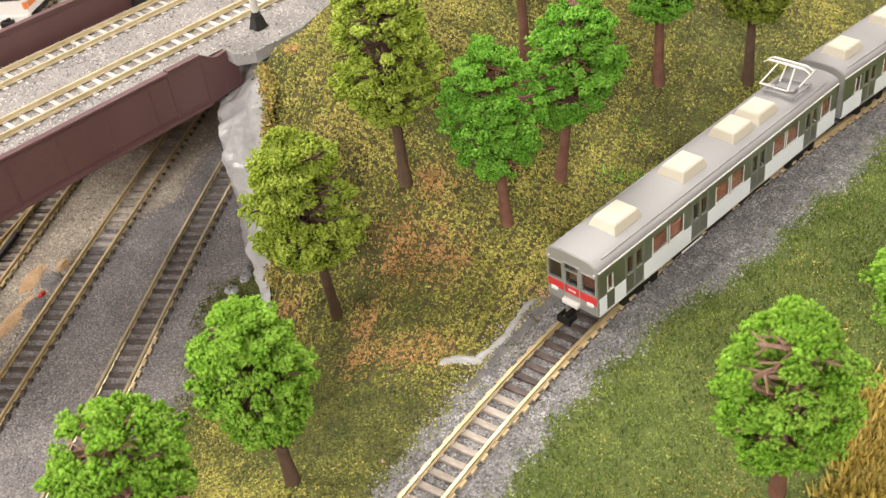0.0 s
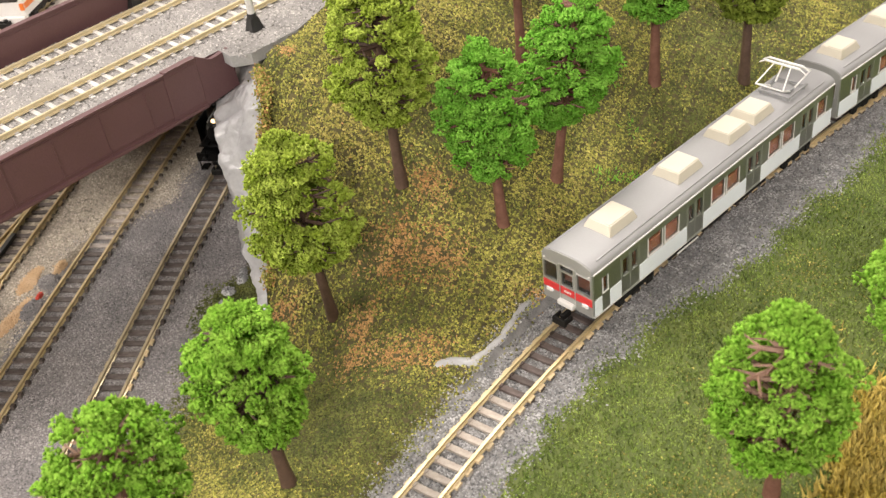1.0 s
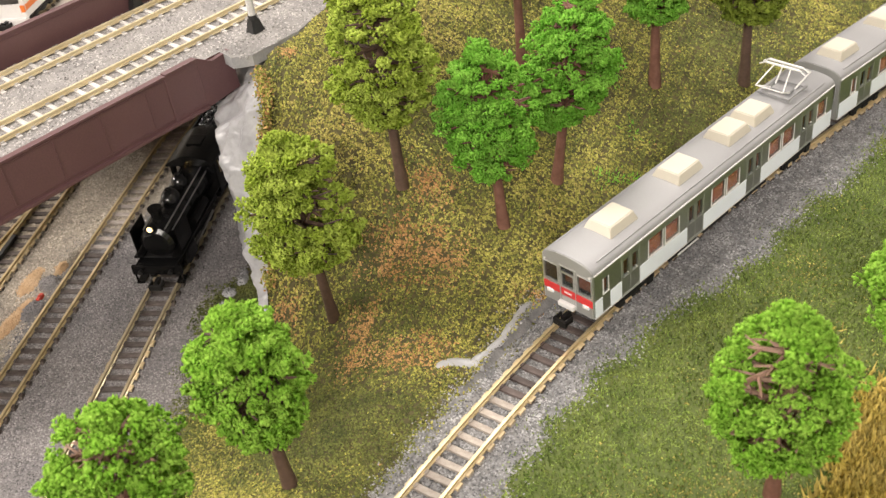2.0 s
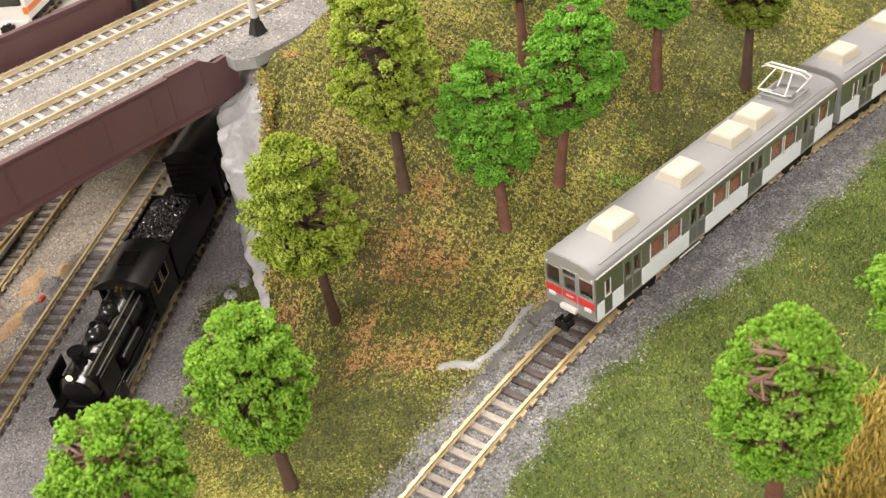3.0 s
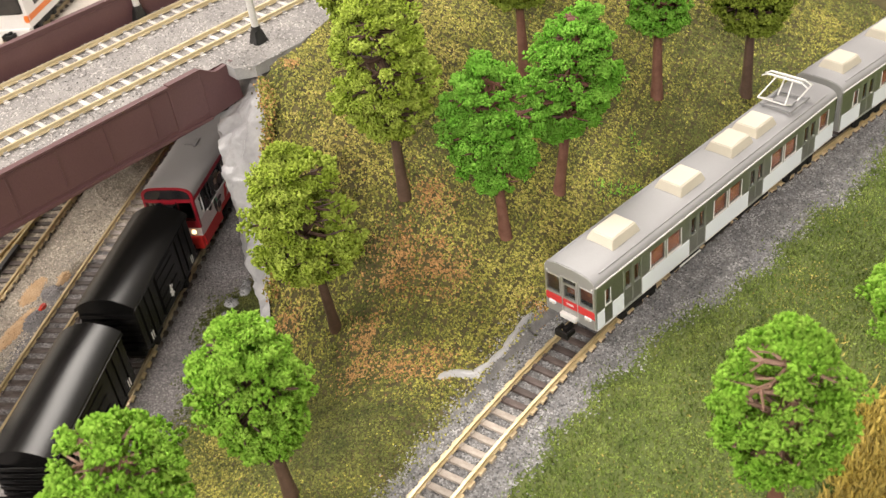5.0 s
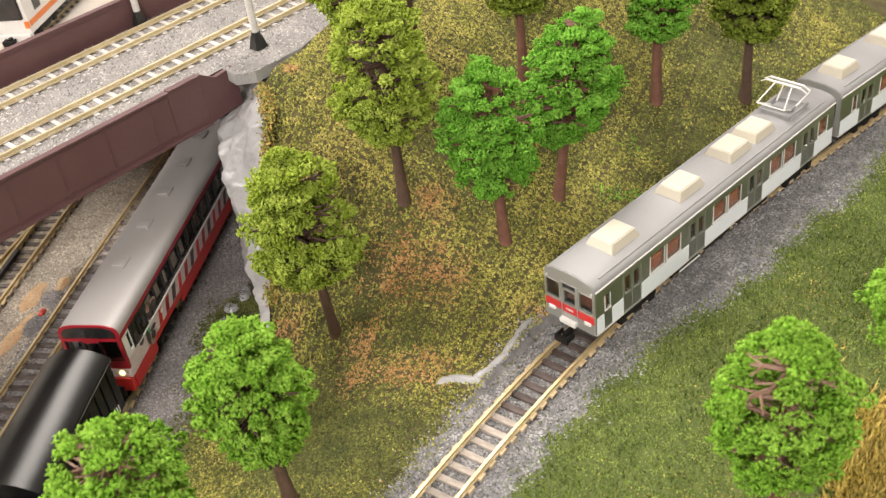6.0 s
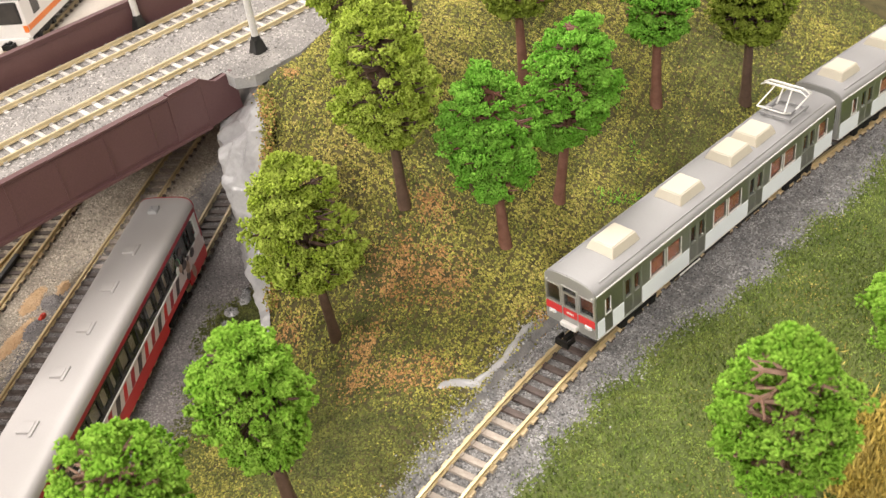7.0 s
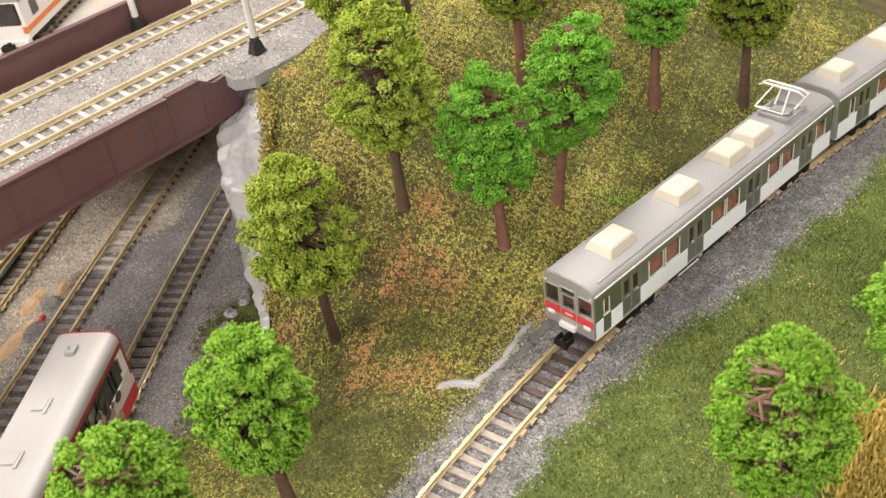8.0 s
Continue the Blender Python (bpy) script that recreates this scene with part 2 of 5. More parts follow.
def b_offset(x, y):
    """Signed distance to the right of the yard line nearest the hill."""
    a = radians(-36.5)
    dx, dy = x + 184.7, y
    s = dx * math.sin(a) + dy * math.cos(a)
    return dx * math.cos(a) - dy * math.sin(a) - 0.000173 * s * s


def region(x, y):
    """0 hill turf, 1 meadow, 2 ballast, 3 yard, 4 sandy yard."""
    x, y = np.asarray(x, float), np.asarray(y, float)
    wob = 2.2 * ripple(x, y, 11, 2.0) + 1.2 * ripple(x, y, 4, 5.0)
    off = x - track_a(np.minimum(y, 330))
    r = np.where(off > 0, 1, 0)
    r = np.where((off > -14.5 + wob) & (off < 16 + 1.5 * wob + 9 * ss(10, 50, y) - 7 * ss(110, 155, y)), 2, r)
    bo = b_offset(x, y)
    low = (cliff_side(x, y) < 0) | (y < -58)
    r = np.where(low & (bo < 27 + 1.6 * wob), 3, r)
    r = np.where(low & (bo < -46 + 30 * ss(-70, -20, y) + wob), 4, r)
    return r


# ---- ground: one sheet ----
def axis(lo, a, b, hi, step):
    mid = np.arange(a, b + step / 2, step)
    left, right = np.geomspace(step, a - lo, 14), np.geomspace(step, hi - b, 14)
    return np.concatenate([a - left[::-1], mid, b + right])


def build_ground():
    xs, ys = axis(-500, -290, 135, 240, 1.5), axis(-280, -175, 330, 430, 1.5)
    gx, gy = np.meshgrid(xs, ys)
    gz = height(gx, gy)
    nx, ny = len(xs), len(ys)
    v = np.stack([gx, gy, gz], -1).reshape(-1, 3)
    i = (np.arange(ny - 1)[:, None] * nx + np.arange(nx - 1)[None]).ravel()
    f = np.stack([i, i + 1, i + nx + 1, i + nx], 1)
    me = raw_mesh("ground", v, f, GROUND_HILL)
    for m in (GROUND_GRASS, GROUND_BALLAST, GROUND_YARD, GROUND_SAND):
        me.materials.append(m)
    c = v[f].mean(1)
    me.polygons.foreach_set("material_index", region(c[:, 0], c[:, 1]).astype(np.int32))
    me.shade_smooth()
    tagged(new("ground", me), "scenic layout ground of turf, gravel and grey ballast", "ground", kind="structure")


build_ground()


# ---- loose scatter: turf crumbs and ballast stones ----
rng = np.random.default_rng(7)
BITS = {
    "flake": (np.array([(1, 0, -0.3), (-0.5, 0.87, -0.3), (-0.5, -0.87, -0.3), (0, 0, 1.0)]), np.array([(0, 1, 3), (1, 2, 3), (2, 0, 3)])),
    "stone": (np.array([(1, 0, 0), (-1, 0, 0), (0, 1, 0), (0, -1, 0), (0, 0, 0.8)]),
              np.array([(0, 2, 4), (2, 1, 4), (1, 3, 4), (3, 0, 4)])),
    "crumb": (np.array([(1, 0, -0.3), (-0.5, 0.87, -0.3), (-0.5, -0.87, -0.3), (0, 0, 0.9)]), np.array([(0, 1, 3), (1, 2, 3), (2, 0, 3), (2, 1, 0)])),
    "blade": (np.array([(-0.16, 0, 0), (0.16, 0, 0), (0.0, 0.25, 1.0)]), np.array([(0, 1, 2)])),
}


def turns(k, tilt):
    a, t, b = rng.uniform(0, 2 * np.pi, k), rng.normal(0, tilt, k), rng.uniform(0, 2 * np.pi, k)
    ca, sa, ct, st, cb, sb = np.cos(a), np.sin(a), np.cos(t), np.sin(t), np.cos(b), np.sin(b)
    z = np.zeros(k)
    o = np.ones(k)
    ra = np.stack([np.stack([ca, -sa, z], 1), np.stack([sa, ca, z], 1), np.stack([z, z, o], 1)], 1)
    rt = np.stack([np.stack([o, z, z], 1), np.stack([z, ct, -st], 1), np.stack([z, st, ct], 1)], 1)
    rb = np.stack([np.stack([cb, -sb, z], 1), np.stack([sb, cb, z], 1), np.stack([z, z, o], 1)], 1)
    return ra @ rt @ rb


def scatter(name, pts, sizes, bit, material, label, tilt=0.5, sink=0.0, squash=None):
    v, f = BITS[bit]
    k = len(pts)
    w = v[None] * sizes[:, None, None] * rng.uniform(0.7, 1.3, (k, len(v), 1))
    if squash is not None:
        w = w * squash
    w = np.einsum("kij,kvj->kvi", turns(k, tilt), w) + pts[:, None]
    w[..., 2] -= sink
    faces = (f[None] + (np.arange(k) * len(v))[:, None, None]).reshape(-1, 3)
    ob = new(name, raw_mesh(name, w.reshape(-1, 3), faces, material))
    return tagged(ob, label, kind="stuff")


def spots(k, x0, x1, y0, y1, want, extra=None):
    x, y = rng.uniform(x0, x1, k), rng.uniform(y0, y1, k)
    keep = region(x + rng.normal(0, 2.6, k), y + rng.normal(0, 2.6, k)) == want
    if extra is not None:
        keep &= extra(x, y)
    x, y = x[keep], y[keep]
    return x, y, np.stack([x, y, height(x, y)], 1)


def build_turf():
    x, y, p = spots(440000, -150, 45, -130, 230, 0, lambda x, y: (ripple(x, y, 1.7, 3.0) + 0.6 * ripple(x, y, 3.3, 1.0) > -0.42) & (x < track_a(y)) & (cliff_side(x, y) > 1.5) | (y < -58))
    rust = np.full(len(x), -1.0)
    for cx, cy, r in ((-54, -16, 10), (-62, 6, 7), (-43, -46, 7), (-51, -38, 6), (-24, -35, 6), (-31, -41, 6), (-98, -43, 4), (-125, 5, 3), (-14, 2, 5), (-84, -44, 5), (-44, -10, 9)):
        rust = np.maximum(rust, 1.15 - np.hypot(x - cx, (y - cy)) / r)
    rust += 0.45 * ripple(x, y, 5, 1.0) + 0.5 * rng.normal(size=len(x))
    # Dark turf at the back right: browner there, with light's falloff put in.
    shade = 0.45 * ss(-60, -105, x) + ripple(x, y, 33, 4.0) + 0.5 * ripple(x, y, 9, 2.0) + 0.6 * rng.normal(size=len(x)) - 0.7 * ss(30, 110, y) * ss(-95, -50, x) - 0.15
    low = (ss(-30, -50, y) * ss(-105, -80, y) * ss(-75, -45, x) + 0.6 * ss(-60, -90, x) * ss(-60, -75, y)) * 1.3 - 0.45 * np.exp(-((x + 40) ** 2 + (y + 104) ** 2) / 500)
    kind = np.where(rust > 0.5, 3, np.where(shade - low > 0.8, 2, np.where(shade - low < -0.55, 1, 0)))
    for i, (nm, m, lb) in enumerate((("olive_turf", TURF_OLIVE, "olive green foam turf on the hill"), ("dark_turf", TURF_DARK, "dark green foam turf on the hill"),
                                     ("yellow_turf", TURF_YELLOW, "straw yellow foam turf on the hill"), ("rust_turf", TURF_RUST, "rust brown foam turf patches on the hill"))):
        q = p[kind == i]
        scatter(nm, q, rng.uniform(0.26, 0.64, len(q)), "flake", m, lb, 0.7)
    x, y, p = spots(230000, 5, 135, -175, 330, 1)
    scatter("meadow_grass", p, rng.uniform(0.7, 1.5, len(p)), "blade", TURF_MEADOW, "short green static grass beside the line", 0.6, sink=0.05)
    kind = ripple(x, y, 26, 1.0) + 0.6 * rng.normal(size=len(x)) - 1.5 * ss(20, 0, x - track_a(y) - 19) + 0.45 * ss(18, 55, x - track_a(y) - 24) + 0.5 * ss(0, -50, y)
    dark = kind < -0.9
    scatter("meadow_dark_turf", p[dark], rng.uniform(0.22, 0.42, int(dark.sum())), "flake", TURF_DARK, "dark green turf along the ballast", 0.7)
    for nm, m, sel, lb in (("meadow_turf", TURF_MEADOW, kind < 0.5, "mid green turf beside the line"), ("meadow_yellow_turf", TURF_YELLOW, kind > 0.85, "straw coloured turf beside the line")):
        q = p[sel & (rng.uniform(size=len(x)) < 0.5)]
        scatter(nm, q, rng.uniform(0.25, 0.5, len(q)), "flake", m, lb, 0.7)


def build_stones():
    x, y, p = spots(150000, -30, 60, -130, 230, 2)
    scatter("ballast_stones", p, rng.uniform(0.22, 0.5, len(p)), "stone", STONE_A, "light grey loose track ballast", 0.5)
    x, y, p = spots(170000, -250, -40, -150, 40, 3)
    scatter("yard_stones", p, rng.uniform(0.22, 0.5, len(p)), "stone", STONE_YARD, "dark grey fine yard ballast", 0.5)
    x, y, p = spots(90000, -300, -130, -150, 60, 4)
    scatter("sandy_stones", p, rng.uniform(0.28, 0.58, len(p)), "stone", STONE_SAND, "sandy grey fine gravel in the yard", 0.5)


build_turf()
build_stones()


# ---- rails and sleepers ----
def rail_profile(w, h):
    return [(-w, 0), (w, 0), (w, 0.22 * h), (0.3 * w, 0.34 * h), (0.3 * w, 0.62 * h), (0.62 * w, 0.72 * h), (0.62 * w, h), (-0.62 * w, h), (-0.62 * w, 0.72 * h), (-0.3 * w, 0.62 * h), (-0.3 * w, 0.34 * h), (-w, 0.22 * h)]


def sweep(bm, prof, pts, side):
    """A profile along a level path of (x, y, z) points, set off to its right by `side`."""
    rings = []
    for i, q in enumerate(pts):
        a, b = np.array(pts[max(i - 1, 0)]), np.array(pts[min(i + 1, len(pts) - 1)])
        t = (b - a)[:2]
        t = t / np.hypot(*t)
        n = np.array([t[1], -t[0]])
        rings.append([bm.verts.new((q[0] + n[0] * (side + px), q[1] + n[1] * (side + px), q[2] + pz)) for px, pz in prof])
    k = len(prof)
    for r0, r1 in zip(rings, rings[1:]):
        for i in range(k):
            bm.faces.new((r0[i], r0[(i + 1) % k], r1[(i + 1) % k], r1[i]))
    bm.faces.new(rings[0][::-1])
    bm.faces.new(rings[-1])


def sleeper_mesh(name, material, length, width, tall):
    bm = bmesh.new()
    add_box(bm, -length / 2, length / 2, -width / 2, width / 2, -1.2, tall, 0.12)
    for s in (-1, 1):      # rail chairs, inside and outside the rail
        for o in (-0.85, 0.85):
            add_box(bm, s * 4.85 + o - 0.36, s * 4.85 + o + 0.36, -width * 0.38, width * 0.38, tall - 0.05, tall + 0.42)
    return mesh_of(name, bm, material)


def build_track(name, label, path, z_top, rail_material, sleeper, pitch, rail_h=1.7, gauge=9.0, pale=None, clips=None):
    root = thing(name, label, "railway track")
    z0 = z_top - rail_h
    pts = [(q[0], q[1], z0) for q in path]
    for s in (-1, 1):
        bm = bmesh.new()
        sweep(bm, rail_profile(0.72, rail_h), pts, s * (gauge / 2 + 0.4))
        part("rail", bm, rail_material, root)
    xy = np.array(path, float)
    seg = np.hypot(*np.diff(xy, axis=0).T)
    run = np.concatenate([[0], np.cumsum(seg)])
    for k, d in enumerate(np.arange(pitch / 2, run[-1], pitch)):
        x, y = np.interp(d, run, xy[:, 0]), np.interp(d, run, xy[:, 1])
        x2, y2 = np.interp(d + 0.5, run, xy[:, 0]), np.interp(d + 0.5, run, xy[:, 1])
        me = pale[1] if pale and pale[0](x, y) else sleeper
        if clips:
            for s in (-1, 1):
                clip = new("rail_clip", clips(x, y))
                clip.parent = root
                clip.matrix_basis = at(x, y, z0, math.degrees(math.atan2(-(x2 - x), y2 - y))) @ at(s * (gauge / 2 + 1.45), 0, 0)
        ob = new("sleeper", me)
        ob.parent = root
        ob.matrix_basis = at(x, y, z0, math.degrees(math.atan2(-(x2 - x), y2 - y)) + random.uniform(-0.8, 0.8))
    return root


def clip_mesh():
    bm = bmesh.new()
    add_box(bm, -0.55, 0.5, -1.25, 1.25, -0.3, 0.55)
    return mesh_of("rail_clip", bm, CLIP)


def chair_mesh():
    bm = bmesh.new()
    add_box(bm, -0.5, 0.75, -0.75, 0.75, -0.3, 0.6)
    return mesh_of("rail_clip", bm, CHAIR)


CLIP_MESH, CHAIR_MESH = clip_mesh(), chair_mesh()


def tan_clips(x, y):
    return CLIP_MESH


def yard_clips(x, y):
    """Tan clips where the yard line nears the front, dark chairs further back."""
    return CLIP_MESH if y < -78 else CHAIR_MESH
S_DARK = sleeper_mesh("sleeper", SLEEPER, 13.0, 2.0, 0.05)
S_DUSTY = sleeper_mesh("sleeper", SLEEPER_DUSTY, 13.4, 2.1, 0.05)
S_PALE = sleeper_mesh("sleeper", SLEEPER_PALE, 13.0, 2.0, 0.05)
S_GREY = sleeper_mesh("sleeper", SLEEPER_GREY, 14.6, 1.7, 0.05)
S_LIT = sleeper_mesh("sleeper", SLEEPER_LIT, 13.4, 2.1, 0.05)

build_track("curved_track", "brass railed track curving on dark sleepers round the hill", [(track_a(y), y) for y in range(-170, 300, 10)], 0.0, BRASS, S_DARK, 5.05,
            pale=(lambda x, y: y < -33, S_PALE), clips=tan_clips)
build_track("yard_track", "tarnished track on dark sleepers leading under the bridge", [tuple(track_b(s)[0]) for s in range(-290, 480, 10)], Z_YARD, BRASS_DULL, S_DUSTY, 5.3, clips=yard_clips)
# Beyond y -62 the sleepers are painted paler for the light they catch.
build_track("yard_track", "brass railed yard track on dark sleepers beside sand", [tuple(track_c(s)[0]) for s in range(-235, 200, 10)], Z_YARD, BRASS, S_DUSTY, 5.3, pale=(lambda x, y: y > -62, S_LIT), clips=lambda x, y: CHAIR_MESH)


def deck_x(x0, y):
    return x0 + (y - 50) * math.tan(radians(-3.42))


for x0 in (-165.5, -198.9):
    build_track("bridge_track", "bright golden railed track on pale concrete sleepers", [(deck_x(x0, y), y) for y in range(-140, 270, 20)], Z_DECK, BRASS_BRIGHT, S_GREY, 5.5)


# ---- bridge deck, plateau and girders ----
def slab(name, label, outline, z0, z1, material, side_material=None):
    bm = bmesh.new()
    a = [bm.verts.new((x, y, z0)) for x, y in outline]
    b = [bm.verts.new((x, y, z1)) for x, y in outline]
    k = len(outline)
    bm.faces.new(a[::-1])
    bm.faces.new(b)
    for i in range(k):
        f = bm.faces.new((a[i], a[(i + 1) % k], b[(i + 1) % k], b[i]))
        f.material_index = 1 if side_material else 0
    ob = part(name, bm, [material, side_material] if side_material else material, None)
    return tagged(ob, label, "ground", kind="structure")


slab("bridge_deck", "grey ballasted bridge deck carrying two tracks", [(deck_x(-183, -140) - 23, -140), (deck_x(-183, -140) + 35, -140), (deck_x(-183, -10) + 35, -10), (deck_x(-183, -10) - 23, -10)], 47, 53, DECK_BED, GIRDER)
PLATEAU = [(-206, -10.1), (-142, -9.9), (-136.8, -10.4), (-132.4, -4.8), (-132.7, 4.7), (-133, 16), (-141, 38), (-153, 70), (-168, 120), (-190, 330), (-226, 330)]
slab("plateau", "pale grey ballasted plateau beside the hill", PLATEAU, 48.8, 53, DECK_BED, CONCRETE)

slab("bridge_pier", "plain grey concrete pier under the bridge", [(-199, -144), (-142, -144), (-142, -138), (-199, -138)], -20, 46.9, CONCRETE)


def build_deck_stones():
    x, y = rng.uniform(-222, -122, 38000), rng.uniform(-150, 160, 38000)
    keep = (x > -209 - (y + 60) * 0.06) & (x < np.where(y < -9, -142 - (y + 60) * 0.06, -132 - np.clip(y - 8, 0, 400) * 0.3))
    p = np.stack([x, y, np.full(len(x), 53.0)], 1)[keep]
    scatter("deck_stones", p, rng.uniform(0.25, 0.55, len(p)), "stone", STONE_DECK, "pale grey fine ballast on the bridge", 0.5)


build_deck_stones()


def build_girder(name, label, x_at, y0, y1, z0, z1, face, end=False):
    """A plate girder along the deck with flanges, stiffeners and a bent end plate. face: +1 shows to the right."""
    root = thing(name, label, "bridge girder")
    ang = -3.42

    def strip(nm, ya, yb, za, zb, t, off=0.0, bev=0.15):
        bm = bmesh.new()
        ln = (yb - ya) / math.cos(radians(ang))
        add_box(bm, off - t / 2, off + t / 2, 0, ln, za, zb, bev, at(x_at(ya) / MM, ya / MM, 0, -ang))
        return part(nm, bm, GIRDER, root)

    joint = y1 - 13 if end else y1
    strip("web_plate", y0, joint, z0, z1 - (0.6 if end else 0), 1.6)
    strip("top_flange", y0, joint, z1 - (0.8 if end else 0.2), z1 + (0.1 if end else 0.7), 2.6, 0)
    if end:
        strip("web_plate", joint, y1, z0, z1, 1.9)
        strip("top_flange", joint, y1, z1 - 0.2, z1 + 0.6, 2.6, 0)
        strip("joint_strip", joint - 0.5, joint + 0.5, z0, z1 - 0.5, 0.5, 0.95 * face, 0.0)
    strip("bottom_flange", y0, y1, z0 - 0.8, z0 + 0.3, 3.6, 0.3 * face)
    for z in (z0 + 1.3, z1 - 1.6):
        strip("edge_rib", y0, y1, z, z + 0.3, 0.4, 0.85 * face, 0.0)
    y = y0 + 10 if end else y1
    while y < y1 - 6:
        strip("stiffener", y, y + 0.6, z0 + 0.3, z1 - 0.9, 0.34, 0.85 * face, 0.0)
        y += 17.5
    if end:
        bm = bmesh.new()
        outline = [(0, z0 - 0.8), (14.6, z0 + 0.7), (13.8, z1 - 2.2), (12.9, z1 - 2.4), (6.4, z1 - 3.0), (5.4, z1 - 2.7), (0, z1 + 0.6)]
        a = [bm.verts.new((-0.7, u, z)) for u, z in outline]
        b = [bm.verts.new((1.0, u, z)) for u, z in outline]
        bm.faces.new(a)
        bm.faces.new(b[::-1])
        for i in range(len(outline)):
            j = (i + 1) % len(outline)
            bm.faces.new((a[i], b[i], b[j], a[j]))
        bmesh.ops.transform(bm, matrix=at(x_at(y1) / MM, y1 / MM, 0, -ang), verts=bm.verts)
        part("end_plate", bm, GIRDER, root)
        bm = bmesh.new()
        add_box(bm, -6, 0.5, 7, 12.6, z0 - 3.0, z0 - 0.9, 0.2, at(x_at(y1) / MM, y1 / MM, 0, -ang))
        part("bearing", bm, UNDER_DARK, root)
    return root


near_girder = build_girder("bridge_girder", "dark maroon plastic plate girder of the bridge", lambda y: deck_x(-147.0, y), -140, -21, 38.0, 55.4, 1, True)
far_girder = build_girder("bridge_girder", "dark maroon plate girder beyond the bridge tracks", lambda y: deck_x(-210.5, y), -140, 20, 44.0, 64.2, 1)


# ---- rock cliff by the tunnel mouth ----
def build_cliff():
    foot = [(-90, -54), (-99, -45.2), (-111, -38.3), (-121, -32), (-131.8, -26.6), (-141, -19.2), (-152, -4), (-178, 32), (-215, 82)]
    face = [-12, -7, 6, 22, 33, 35, 35, 46, 46]
    head = [(-92, -46, -9), (-95.8, -40.6, -2), (-102.8, -31.6, 13.2), (-110.8, -22.5, 32), (-116.5, -14.5, 44), (-125, -8.5, 48.2), (-132.5, -3, 49.3), (-172, 40, 50), (-209, 90, 50)]
    nu, nv = 190, 70
    u = np.linspace(0, len(foot) - 1, nu)
    k = np.arange(len(foot))
    fx, fy = (np.interp(u, k, [p[i] for p in foot]) for i in (0, 1))
    hx, hy, hz = (np.interp(u, k, [p[i] for p in head]) for i in (0, 1, 2))
    ft = np.interp(u, k, face)
    verts = []
    for i in range(nu):
        for j in range(nv):
            w = j / (nv - 1)
            back = max(0.0, (w - 0.62) / 0.38)
            x, y = fx[i] + (hx[i] - fx[i]) * back, fy[i] + (hy[i] - fy[i]) * back
            z = -20 + (ft[i] + 20) * min(1.0, w / 0.62) + (hz[i] - ft[i]) * back
            q = Vector((x, y, z * 0.55))
            n = noise.noise(q * 0.07) * 3.4 + noise.noise(q * 0.2) * 1.6 + abs(noise.noise(q * 0.13 + Vector((9, 2, 5)))) * -4.0 + noise.noise(Vector((x, y, z)) * 0.45) * 1.0 + 0.4
            out = n * math.sin(math.pi * min(1, w * 1.02)) ** 0.5 if 0 < w < 1 else 0
            verts.append((x - 0.75 * out, y - 0.65 * out, z + 0.3 * out))
    i = (np.arange(nu - 1)[:, None] * nv + np.arange(nv - 1)[None]).ravel()
    me = raw_mesh("rock_cliff", verts, np.stack([i, i + nv, i + nv + 1, i + 1], 1), ROCK)
    soften(me, 35)
    tagged(new("rock_cliff", me), "grey painted plaster rock face by the tunnel", "rock", kind="structure")
    t = rng.uniform(0.6, 5.6, 2600)
    p = np.stack([np.interp(t, k, [h[i] for h in head]) for i in range(3)], 1) + rng.normal(0, 1.0, (2600, 3)) * (1.2, 1.2, 0.5) + (0.8, 0.5, 0.2)
    pick = rng.uniform(size=2600) < 0.25
    scatter("edge_rust_turf", p[pick], rng.uniform(0.3, 0.6, int(pick.sum())), "flake", TURF_RUST, "rust brown turf along the rock's edge", 0.8)
    scatter("edge_turf", p[~pick], rng.uniform(0.3, 0.65, int((~pick).sum())), "flake", TURF_OLIVE, "olive turf along the rock's edge", 0.8)


build_cliff()


# ---- trees ----
def foliage(name, c1, c2):
    """Dyed foam: rough, and light passes through its thin crumbs."""
    m = mat(name, c1, c2, 6, 0.95, island=0.16, spec=0.15)
    n, l = m.node_tree.nodes, m.node_tree.links
    b, out = n["Principled BSDF"], n["Material Output"]
    thin = n.new("ShaderNodeBsdfTranslucent")
    l.new(b.inputs["Base Color"].links[0].from_socket, thin.inputs["Color"])
    mix = n.new("ShaderNodeMixShader")
    mix.inputs[0].default_value = 0.38
    l.new(b.outputs[0], mix.inputs[1])
    l.new(thin.outputs[0], mix.inputs[2])
    l.new(mix.outputs[0], out.inputs["Surface"])
    return m


LEAF_BRIGHT = foliage("bright_green_foliage", (0.28, 0.55, 0.055), (0.46, 0.74, 0.12))
LEAF_OLIVE = foliage("olive_foliage", (0.38, 0.50, 0.06), (0.58, 0.70, 0.14))
LEAF_MID = foliage("mid_green_foliage", (0.20, 0.50, 0.05), (0.36, 0.70, 0.11))
LEAF_DEEP = foliage("deep_green_foliage", (0.25, 0.33, 0.04), (0.38, 0.47, 0.08))


